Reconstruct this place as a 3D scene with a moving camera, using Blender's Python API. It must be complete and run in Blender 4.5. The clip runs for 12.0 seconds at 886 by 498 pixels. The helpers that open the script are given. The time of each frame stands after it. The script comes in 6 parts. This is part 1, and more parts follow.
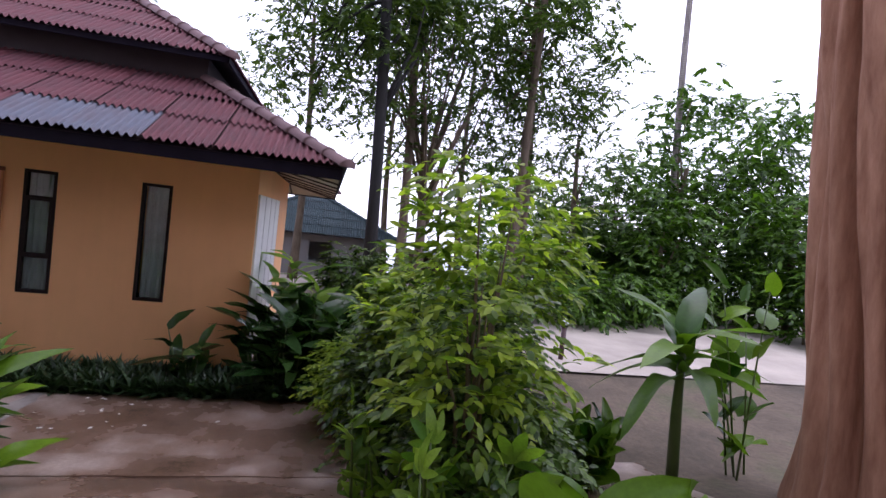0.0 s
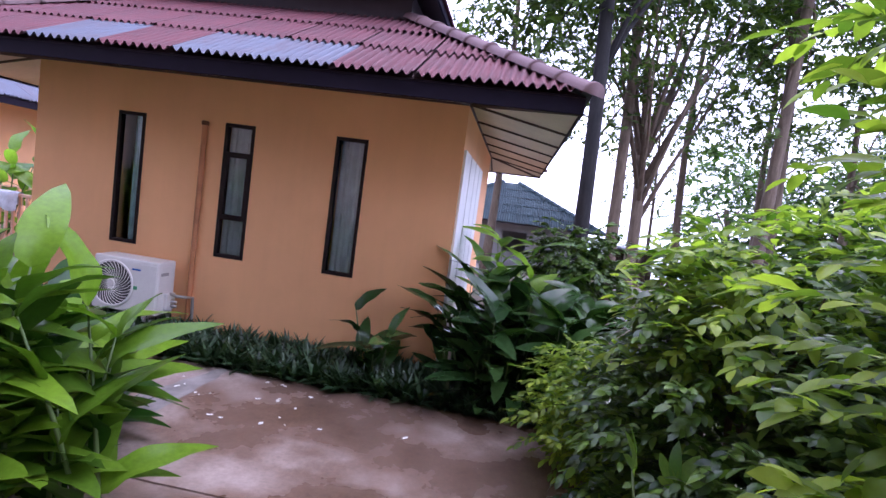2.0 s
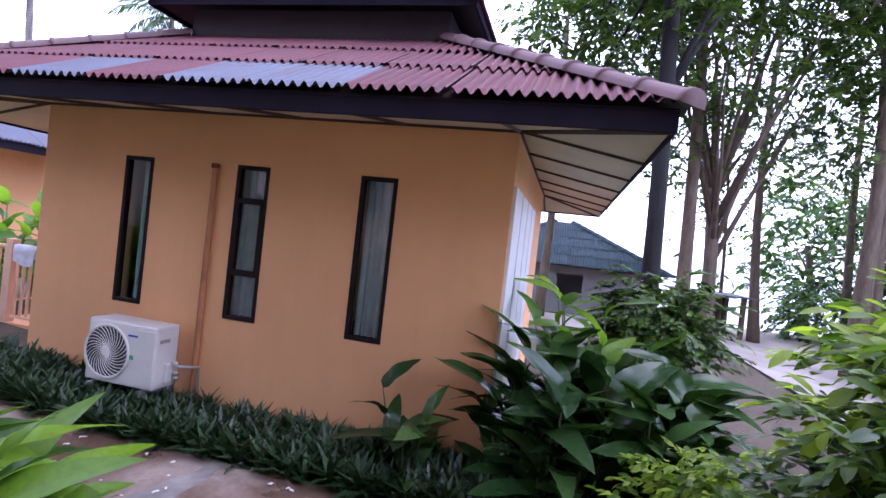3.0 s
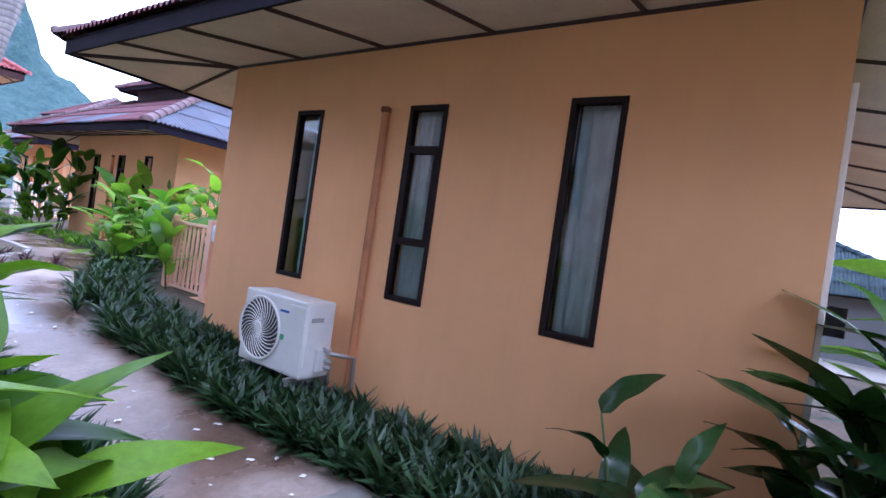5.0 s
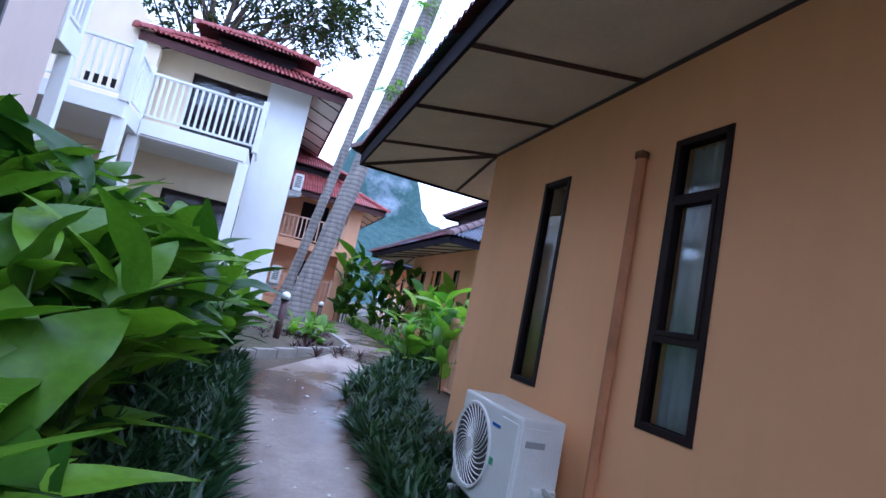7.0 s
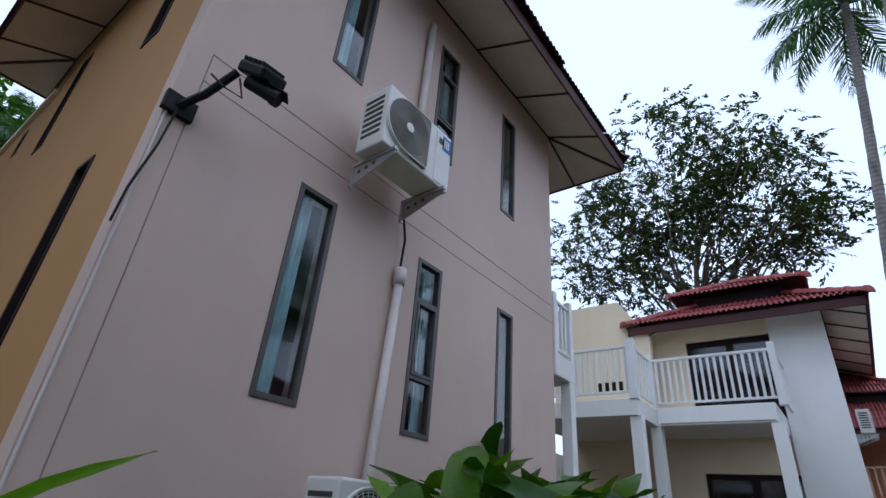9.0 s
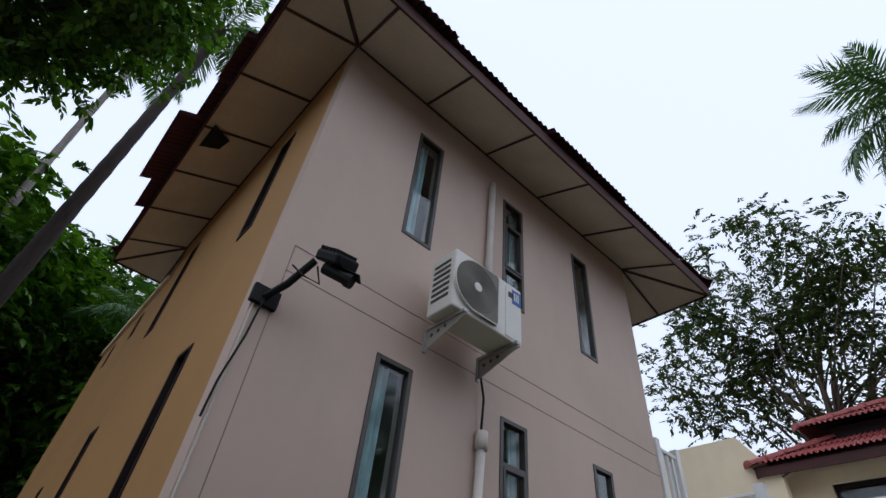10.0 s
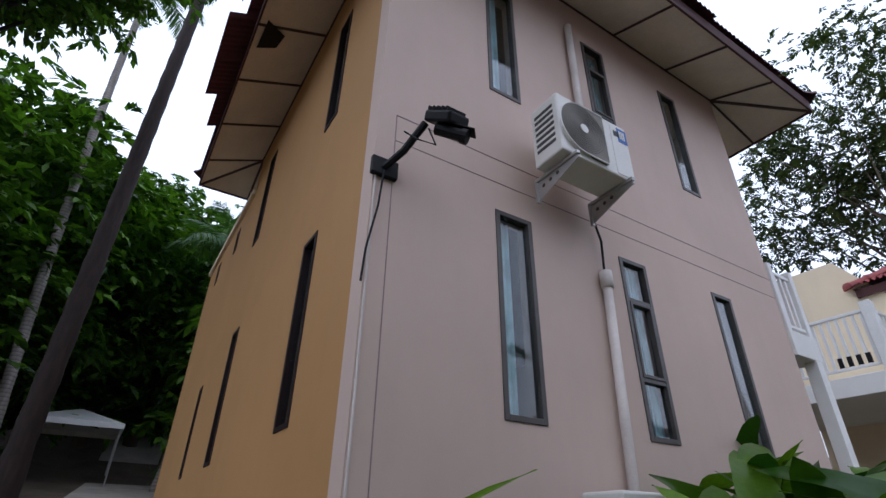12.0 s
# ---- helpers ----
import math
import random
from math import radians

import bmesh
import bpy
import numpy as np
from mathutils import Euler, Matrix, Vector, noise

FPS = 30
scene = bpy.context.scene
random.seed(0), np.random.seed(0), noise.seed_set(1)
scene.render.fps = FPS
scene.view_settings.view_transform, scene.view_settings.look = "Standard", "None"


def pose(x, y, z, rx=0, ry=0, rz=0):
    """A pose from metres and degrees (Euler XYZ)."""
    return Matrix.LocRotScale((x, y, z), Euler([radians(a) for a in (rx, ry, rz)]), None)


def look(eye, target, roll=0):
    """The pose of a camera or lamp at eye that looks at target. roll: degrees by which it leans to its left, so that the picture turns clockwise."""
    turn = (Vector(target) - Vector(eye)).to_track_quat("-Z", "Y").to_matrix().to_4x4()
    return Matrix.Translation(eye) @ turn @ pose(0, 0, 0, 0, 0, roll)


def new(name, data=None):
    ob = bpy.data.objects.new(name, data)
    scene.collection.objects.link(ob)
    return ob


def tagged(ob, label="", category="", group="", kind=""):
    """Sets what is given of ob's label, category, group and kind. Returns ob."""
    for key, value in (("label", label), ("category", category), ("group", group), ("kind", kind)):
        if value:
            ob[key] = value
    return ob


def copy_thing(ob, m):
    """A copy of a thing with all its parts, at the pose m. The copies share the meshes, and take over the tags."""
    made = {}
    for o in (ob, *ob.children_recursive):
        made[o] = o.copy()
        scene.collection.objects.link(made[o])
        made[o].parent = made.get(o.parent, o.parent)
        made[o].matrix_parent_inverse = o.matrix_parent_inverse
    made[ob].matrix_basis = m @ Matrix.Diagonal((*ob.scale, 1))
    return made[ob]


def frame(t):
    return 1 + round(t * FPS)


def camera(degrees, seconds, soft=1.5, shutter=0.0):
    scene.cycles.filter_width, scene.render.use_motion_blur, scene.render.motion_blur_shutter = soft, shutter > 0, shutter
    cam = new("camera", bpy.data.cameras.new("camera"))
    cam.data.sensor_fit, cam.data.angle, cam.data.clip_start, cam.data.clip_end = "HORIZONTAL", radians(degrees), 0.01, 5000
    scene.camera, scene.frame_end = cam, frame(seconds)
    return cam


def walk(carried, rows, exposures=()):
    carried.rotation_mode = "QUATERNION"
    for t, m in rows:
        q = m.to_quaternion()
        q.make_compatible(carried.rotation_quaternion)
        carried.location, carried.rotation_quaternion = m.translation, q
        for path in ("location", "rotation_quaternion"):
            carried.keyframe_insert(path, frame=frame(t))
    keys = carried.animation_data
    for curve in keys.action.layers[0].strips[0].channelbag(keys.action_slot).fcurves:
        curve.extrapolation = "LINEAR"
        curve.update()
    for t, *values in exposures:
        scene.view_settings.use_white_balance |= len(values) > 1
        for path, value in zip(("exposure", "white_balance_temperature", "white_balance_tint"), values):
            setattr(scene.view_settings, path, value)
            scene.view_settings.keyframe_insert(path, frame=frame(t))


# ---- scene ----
cam = camera(82.0, 12.0)
PATH = [
    (0.0, (-8.466, -2.754, 2.781), (-6.518, -3.200, 2.706), 6.58),
    (0.5, (-7.772, -2.454, 2.611), (-5.777, -2.584, 2.558), 4.50),
    (1.0, (-7.426, -2.509, 2.550), (-5.433, -2.360, 2.479), 4.62),
    (1.5, (-6.594, -2.330, 2.388), (-4.608, -2.123, 2.284), 6.52),
    (2.0, (-6.347, -2.370, 2.277), (-4.371, -2.114, 2.109), 7.76),
    (2.5, (-5.836, -2.398, 2.198), (-3.861, -2.105, 2.087), 6.85),
    (3.0, (-5.142, -2.222, 2.380), (-3.198, -1.755, 2.344), 6.52),
    (3.2, (-5.101, -1.945, 2.281), (-3.152, -1.498, 2.283), 7.15),
    (5.0, (-3.589, -1.487, 1.749), (-1.937, -0.360, 1.735), 8.20),
    (5.5, (-3.369, -1.407, 1.711), (-1.951, 0.003, 1.700), 7.97),
    (6.0, (-2.946, -1.132, 1.642), (-1.786, 0.497, 1.710), 8.77),
    (6.5, (-2.681, -1.088, 1.612), (-1.777, 0.685, 1.812), 10.11),
    (6.7, (-2.510, -1.022, 1.592), (-1.703, 0.793, 1.827), 10.78),
    (8.3, (-1.635, -0.660, 1.656), (-2.091, 1.248, 2.045), 5.63),
    (8.5, (-1.834, -0.428, 1.762), (-2.504, 1.375, 2.313), 3.55),
    (9.0, (-1.960, -0.271, 1.988), (-3.082, 1.093, 2.927), 5.00),
    (9.5, (-1.837, -0.254, 2.086), (-3.058, 0.818, 3.252), 6.03),
    (10.0, (-1.823, -0.342, 2.181), (-2.996, 0.576, 3.517), 6.87),
    (10.5, (-1.893, -0.431, 2.214), (-2.993, 0.333, 3.699), 8.11),
    (11.0, (-1.947, -0.461, 2.161), (-3.162, 0.308, 3.550), 7.35),
    (11.5, (-2.140, -0.403, 1.955), (-3.539, 0.469, 3.088), 3.71),
    (12.0, (-2.294, -0.629, 1.930), (-3.773, 0.295, 2.909), 0.80),
]
EXPOSURES = [(0.0, 0.5, 5850, 30), (1.0, 0.9, 5650, 34), (1.5, 1.2, 5400, 38), (2.5, 1.45, 5300, 38), (3.0, 1.32, 5250, 36), (5.0, 1.5, 4850, 25), (6.0, 1.4, 4650, 23), (6.5, 1.03, 4600, 18), (8.4, 0.78, 4850, 17), (9.0, -0.4, 5250, 11), (9.5, -0.46, 5450, 10), (10.5, -0.65, 6050, 11), (11.2, -0.58, 5900, 12), (12.0, -0.2, 5600, 15)]
walk(cam, [(t, look(eye, target, roll)) for t, eye, target, roll in PATH], EXPOSURES)

# ---------------------------------------------------------------- world and sun
world = bpy.data.worlds.new("overcast_sky")
scene.world = world
world.use_nodes = True
wn = world.node_tree.nodes
wn.clear()
w_out = wn.new("ShaderNodeOutputWorld")
w_bg = wn.new("ShaderNodeBackground")
w_sky = wn.new("ShaderNodeTexSky")
w_sky.sky_type = "NISHITA"
w_sky.sun_disc = False
w_sky.sun_elevation = radians(58)
w_sky.sun_rotation = radians(120)
w_sky.air_density, w_sky.dust_density, w_sky.ozone_density = 1.0, 4.0, 1.0
w_mix = wn.new("ShaderNodeMix")
w_mix.data_type = "RGBA"
w_mix.inputs[0].default_value = 0.72
w_mix.inputs[7].default_value = (12.0, 12.3, 13.0, 1.0)   # the bright cloud layer
world.node_tree.links.new(w_sky.outputs[0], w_mix.inputs[6])
world.node_tree.links.new(w_mix.outputs[2], w_bg.inputs[0])
w_bg.inputs[1].default_value = 0.15
world.node_tree.links.new(w_bg.outputs[0], w_out.inputs[0])

sun_data = bpy.data.lights.new("sun", "SUN")
sun_data.energy = 0.5
sun_data.angle = radians(25)
sun_data.color = (1.0, 0.96, 0.9)
sun = new("sun", sun_data)
sun.matrix_world = look((-20, -30, 60), (0, 0, 0))

# ---------------------------------------------------------------- materials


def material(name, rough=0.7, metal=0.0):
    m = bpy.data.materials.new(name)
    m.use_nodes = True
    b = m.node_tree.nodes["Principled BSDF"]
    b.inputs["Roughness"].default_value = rough
    b.inputs["Metallic"].default_value = metal
    return m, m.node_tree, b


def coords(nt, kind="Object"):
    return nt.nodes.new("ShaderNodeTexCoord").outputs[kind]


def noise_tex(nt, vec, scale, detail=4.0, rough=0.6):
    n = nt.nodes.new("ShaderNodeTexNoise")
    n.inputs["Scale"].default_value = scale
    n.inputs["Detail"].default_value = detail
    n.inputs["Roughness"].default_value = rough
    nt.links.new(vec, n.inputs["Vector"])
    return n.outputs["Fac"]


def ramp(nt, fac, stops):
    r = nt.nodes.new("ShaderNodeValToRGB")
    while len(r.color_ramp.elements) < len(stops):
        r.color_ramp.elements.new(0.5)
    for e, (p, c) in zip(r.color_ramp.elements, stops):
        e.position = p
        e.color = (*c, 1.0)
    nt.links.new(fac, r.inputs[0])
    return r.outputs[0]


def blend(nt, fac, a, b, mode="MIX"):
    m = nt.nodes.new("ShaderNodeMix")
    m.data_type = "RGBA"
    m.blend_type = mode
    if isinstance(fac, (int, float)):
        m.inputs[0].default_value = fac
    else:
        nt.links.new(fac, m.inputs[0])
    for s, v in ((6, a), (7, b)):
        if isinstance(v, tuple):
            m.inputs[s].default_value = (*v, 1.0)
        else:
            nt.links.new(v, m.inputs[s])
    return m.outputs[2]


def bump(nt, b, height, strength=0.3, distance=0.02):
    n = nt.nodes.new("ShaderNodeBump")
    n.inputs["Strength"].default_value = strength
    n.inputs["Distance"].default_value = distance
    nt.links.new(height, n.inputs["Height"])
    nt.links.new(n.outputs[0], b.inputs["Normal"])


def plain(name, colour, rough=0.6, metal=0.0, vary=0.12, scale=3.0, grain=60.0, relief=0.1):
    """A surface with large stains and a fine grain."""
    m, nt, b = material(name, rough, metal)
    c = coords(nt)
    lo = tuple(v * (1 - vary) for v in colour)
    hi = tuple(min(1.0, v * (1 + vary)) for v in colour)
    big = ramp(nt, noise_tex(nt, c, scale), [(0.3, lo), (0.7, hi)])
    fine = noise_tex(nt, c, grain, 6.0)
    g = ramp(nt, fine, [(0.3, (0.9, 0.9, 0.9)), (0.7, (1.0, 1.0, 1.0))])
    nt.links.new(blend(nt, 1.0, big, g, "MULTIPLY"), b.inputs["Base Color"])
    if relief:
        bump(nt, b, fine, relief, 0.004)
    return m


def plaster(name, colour, dirt, foot=None):
    """Painted render with patchy weathering and faint streaks."""
    m, nt, b = material(name, 0.75)
    c = coords(nt)
    mp = nt.nodes.new("ShaderNodeMapping")
    mp.inputs["Scale"].default_value = (3.0, 3.0, 0.35)
    nt.links.new(c, mp.inputs[0])
    streak = ramp(nt, noise_tex(nt, mp.outputs[0], 2.0, 5.0), [(0.45, (0, 0, 0)), (0.8, (1, 1, 1))])
    patch = ramp(nt, noise_tex(nt, c, 0.7, 5.0), [(0.3, (0.92, 0.92, 0.92)), (0.7, (1.04, 1.04, 1.04))])
    base = blend(nt, 1.0, colour, patch, "MULTIPLY")
    sf = nt.nodes.new("ShaderNodeMath")
    sf.operation = "MULTIPLY"
    sf.inputs[1].default_value = 0.1
    nt.links.new(streak, sf.inputs[0])
    nt.links.new(blend(nt, sf.outputs[0], base, dirt), b.inputs["Base Color"])
    bump(nt, b, noise_tex(nt, c, 45.0, 6.0), 0.12, 0.006)
    return m


def leafy(name, dark, light, gloss=0.4, through_light=0.35):
    """Leaf surface: hue varies from leaf to leaf; light passes through."""
    m, nt, b = material(name, gloss)
    b.inputs["Specular IOR Level"].default_value = 0.35
    rnd = nt.nodes.new("ShaderNodeNewGeometry").outputs["Random Per Island"]
    ob = nt.nodes.new("ShaderNodeObjectInfo").outputs["Random"]
    add = nt.nodes.new("ShaderNodeMath")
    add.operation = "ADD"
    nt.links.new(rnd, add.inputs[0])
    nt.links.new(ob, add.inputs[1])
    fr = nt.nodes.new("ShaderNodeMath")
    fr.operation = "FRACT"
    nt.links.new(add.outputs[0], fr.inputs[0])
    mid = tuple((a + b_) / 2 for a, b_ in zip(dark, light))
    col = ramp(nt, fr.outputs[0], [(0.0, dark), (0.6, mid), (1.0, light)])
    grain = ramp(nt, noise_tex(nt, coords(nt), 14.0), [(0.3, (0.8, 0.8, 0.8)), (0.7, (1.1, 1.1, 1.1))])
    col = blend(nt, 1.0, col, grain, "MULTIPLY")
    nt.links.new(col, b.inputs["Base Color"])
    tr = nt.nodes.new("ShaderNodeBsdfTranslucent")
    warm = blend(nt, 1.0, col, (1.5, 1.7, 0.6), "MULTIPLY")
    nt.links.new(warm, tr.inputs[0])
    mx = nt.nodes.new("ShaderNodeMixShader")
    mx.inputs[0].default_value = through_light
    nt.links.new(b.outputs[0], mx.inputs[1])
    nt.links.new(tr.outputs[0], mx.inputs[2])
    nt.links.new(mx.outputs[0], nt.nodes["Material Output"].inputs[0])
    return m


def glass(name, tint):
    m, nt, b = material(name, 0.03)
    b.inputs["Base Color"].default_value = (*tint, 1)
    b.inputs["Transmission Weight"].default_value = 1.0
    b.inputs["IOR"].default_value = 1.45
    return m


def bark(name, a, b_, scale=4.0):
    m, nt, b = material(name, 0.9)
    c = coords(nt)
    mp = nt.nodes.new("ShaderNodeMapping")
    mp.inputs["Scale"].default_value = (2.5, 2.5, 0.5)
    nt.links.new(c, mp.inputs[0])
    n = noise_tex(nt, mp.outputs[0], scale, 8.0, 0.65)
    nt.links.new(ramp(nt, n, [(0.3, a), (0.7, b_)]), b.inputs["Base Color"])
    bump(nt, b, n, 0.6, 0.03)
    return m


def corrugated(name, a, b_, stain, rough, metal=0.0):
    """Roof sheet: colour shifts from sheet to sheet, with lichen and streaks."""
    m, nt, b = material(name, rough, metal)
    b.inputs["Specular IOR Level"].default_value = 0.3
    c = coords(nt)
    r = nt.nodes.new("ShaderNodeObjectInfo").outputs["Random"]
    col = ramp(nt, r, [(0.0, a), (1.0, b_)])
    dirt = ramp(nt, noise_tex(nt, c, 2.2, 8.0, 0.7), [(0.42, (0, 0, 0)), (0.72, (1, 1, 1))])
    mf = nt.nodes.new("ShaderNodeMath")
    mf.operation = "MULTIPLY"
    mf.inputs[1].default_value = 0.55
    nt.links.new(dirt, mf.inputs[0])
    nt.links.new(blend(nt, mf.outputs[0], col, stain), b.inputs["Base Color"])
    bump(nt, b, noise_tex(nt, c, 70.0, 5.0), 0.15, 0.004)
    return m


def concrete_ground():
    """Damp concrete: brown wet patches that shine, pale dry ones."""
    m, nt, b = material("damp_concrete", 0.6)
    c = coords(nt)
    big = noise_tex(nt, c, 0.8, 6.0, 0.6)
    col = ramp(nt, big, [(0.38, (0.12, 0.075, 0.05)), (0.5, (0.19, 0.125, 0.09)), (0.62, (0.38, 0.3, 0.25))])
    fine = noise_tex(nt, c, 22.0, 8.0, 0.7)
    col = blend(nt, 1.0, col, ramp(nt, fine, [(0.25, (0.7, 0.7, 0.7)), (0.7, (1.1, 1.1, 1.1))]), "MULTIPLY")
    nt.links.new(col, b.inputs["Base Color"])
    nt.links.new(ramp(nt, big, [(0.4, (0.12, 0.12, 0.12)), (0.62, (0.55, 0.55, 0.55))]), b.inputs["Roughness"])
    bump(nt, b, fine, 0.25, 0.006)
    return m


def soil_ground():
    m, nt, b = material("soil_and_litter", 0.95)
    c = coords(nt)
    big = noise_tex(nt, c, 0.35, 6.0)
    fine = noise_tex(nt, c, 9.0, 8.0, 0.75)
    col = ramp(nt, big, [(0.35, (0.055, 0.045, 0.03)), (0.52, (0.11, 0.085, 0.06)), (0.68, (0.06, 0.075, 0.03))])
    col = blend(nt, 1.0, col, ramp(nt, fine, [(0.25, (0.5, 0.5, 0.5)), (0.75, (1.4, 1.35, 1.25))]), "MULTIPLY")
    nt.links.new(col, b.inputs["Base Color"])
    bump(nt, b, fine, 0.6, 0.03)
    return m


M_ORANGE = plaster("orange_plaster", (0.9, 0.49, 0.225), (0.55, 0.29, 0.15))
M_PINK = plaster("pink_plaster", (0.58, 0.455, 0.38), (0.38, 0.29, 0.24))
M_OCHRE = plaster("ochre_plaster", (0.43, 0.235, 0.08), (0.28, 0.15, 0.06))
M_WHITE = plaster("white_plaster", (0.82, 0.82, 0.78), (0.6, 0.58, 0.5))
M_CREAM = plaster("cream_plaster", (0.78, 0.66, 0.46), (0.5, 0.4, 0.28))
M_PEACH = plaster("peach_plaster", (0.8, 0.43, 0.24), (0.5, 0.28, 0.17))
M_SOFFIT = plain("soffit_board", (0.68, 0.61, 0.5), 0.8, 0.0, 0.08, 2.0, 30.0)
M_BATTEN = plain("dark_batten", (0.055, 0.03, 0.03), 0.6)
M_FASCIA = plain("dark_fascia_paint", (0.012, 0.009, 0.018), 0.75, 0.0, 0.25, 2.0)
M_FASCIA.node_tree.nodes["Principled BSDF"].inputs["Specular IOR Level"].default_value = 0.12
M_FASCIA_BROWN = plain("brown_fascia_paint", (0.06, 0.018, 0.016), 0.75, 0.0, 0.25, 2.0)
M_FRAME = plain("dark_brown_frame", (0.015, 0.007, 0.007), 0.6, 0.0, 0.2, 6.0)
M_FRAME.node_tree.nodes["Principled BSDF"].inputs["Specular IOR Level"].default_value = 0.25
M_FRAME_GREY = plain("grey_brown_frame", (0.075, 0.066, 0.06), 0.4, 0.0, 0.2, 6.0)
M_GLASS = glass("window_glass", (0.86, 0.93, 0.95))
M_CURTAIN = plain("curtain_cloth", (0.72, 0.76, 0.75), 0.9, 0.0, 0.15, 5.0, 200.0)
M_CURTAIN_TEAL = plain("teal_curtain_cloth", (0.55, 0.74, 0.76), 0.9, 0.0, 0.3, 4.0, 200.0)
M_ROOM = plain("room_wall", (0.12, 0.1, 0.09), 0.9)
M_ROOF = corrugated("maroon_roof_sheet", (0.118, 0.038, 0.046), (0.136, 0.043, 0.05), (0.065, 0.04, 0.045), 0.75)
M_ROOF_RED = corrugated("red_roof_sheet", (0.3, 0.06, 0.055), (0.36, 0.09, 0.08), (0.18, 0.06, 0.06), 0.5)
M_ROOF_GREY = corrugated("grey_roof_sheet", (0.1, 0.115, 0.15), (0.15, 0.165, 0.205), (0.12, 0.085, 0.09), 0.75)
M_RIDGE = corrugated("ridge_cap", (0.12, 0.07, 0.075), (0.17, 0.1, 0.1), (0.08, 0.07, 0.065), 0.7)
M_BAND = plain("dark_clerestory", (0.05, 0.04, 0.05), 0.7)
M_AC = plain("white_casing", (0.74, 0.73, 0.68), 0.4, 0.0, 0.06, 3.0, 80.0, 0.03)
M_AC_DARK = plain("dark_grille", (0.05, 0.05, 0.05), 0.6)
M_STEEL = plain("galvanised_steel", (0.45, 0.44, 0.42), 0.45, 0.7)
M_BLUE = plain("blue_print", (0.02, 0.12, 0.42), 0.4)
M_GREEN_PRINT = plain("green_print", (0.1, 0.42, 0.2), 0.4)
M_BLACK = plain("black_plastic", (0.008, 0.008, 0.009), 0.55)
M_BLACK.node_tree.nodes["Principled BSDF"].inputs["Specular IOR Level"].default_value = 0.2
M_PVC = plain("painted_pipe", (0.66, 0.6, 0.55), 0.5)
M_PIPE_ORANGE = plain("orange_painted_duct", (0.55, 0.235, 0.1), 0.7, 0.0, 0.3, 2.0)
M_WHITE_PAINT = plain("white_paint", (0.82, 0.82, 0.79), 0.5, 0.0, 0.06)
M_PEACH_PAINT = plain("peach_paint", (0.82, 0.52, 0.36), 0.5, 0.0, 0.08)
M_GROUND = concrete_ground()
M_SOIL = soil_ground()
M_KERB = plain("kerb_concrete", (0.32, 0.29, 0.26), 0.8, 0.0, 0.25, 2.0)
M_PALE_CONCRETE = plain("pale_concrete", (0.42, 0.38, 0.33), 0.75, 0.0, 0.2, 1.2, 25.0)
M_PETAL = plain("white_petal", (0.8, 0.78, 0.72), 0.6)
M_LEAF_BROAD = leafy("broad_leaf", (0.012, 0.05, 0.005), (0.14, 0.26, 0.012), 0.34, 0.25)
M_LEAF_BROAD.node_tree.nodes["Principled BSDF"].inputs["Specular IOR Level"].default_value = 0.22
M_LEAF_BRIGHT = leafy("bright_leaf", (0.06, 0.15, 0.015), (0.24, 0.38, 0.045), 0.4, 0.45)
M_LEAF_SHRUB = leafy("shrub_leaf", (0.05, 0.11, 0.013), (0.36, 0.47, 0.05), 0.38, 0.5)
# dark green that also carries the shade low in the apron shrub
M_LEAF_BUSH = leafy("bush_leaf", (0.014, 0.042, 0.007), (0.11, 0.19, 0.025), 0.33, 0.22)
M_LEAF_DARK = leafy("dark_border_leaf", (0.016, 0.04, 0.016), (0.06, 0.11, 0.045), 0.35, 0.15)
M_LEAF_TREE = leafy("tree_leaf", (0.018, 0.045, 0.008), (0.1, 0.16, 0.025), 0.5, 0.35)
M_LEAF_BANANA = leafy("banana_leaf", (0.035, 0.1, 0.015), (0.16, 0.28, 0.04), 0.35, 0.4)
M_LEAF_GLOSSY = leafy("glossy_dark_leaf", (0.012, 0.036, 0.01), (0.06, 0.125, 0.03), 0.22, 0.15)
M_LEAF_AIRY = leafy("airy_tree_leaf", (0.02, 0.035, 0.012), (0.075, 0.1, 0.035), 0.5, 0.25)
M_LEAF_JUNGLE = leafy("jungle_leaf", (0.01, 0.034, 0.004), (0.11, 0.23, 0.018), 0.5, 0.28)
M_LEAF_PALM = leafy("palm_leaf", (0.035, 0.09, 0.03), (0.09, 0.17, 0.06), 0.4, 0.3)
M_BARK_DARK = bark("black_bark", (0.006, 0.006, 0.007), (0.022, 0.02, 0.019))
M_BARK = bark("grey_brown_bark", (0.07, 0.05, 0.035), (0.17, 0.13, 0.09))
M_BARK_RED = bark("smooth_red_bark", (0.24, 0.105, 0.06), (0.46, 0.25, 0.16), 3.0)
M_BARK_PALM = bark("palm_bark", (0.15, 0.13, 0.12), (0.34, 0.31, 0.28), 3.0)


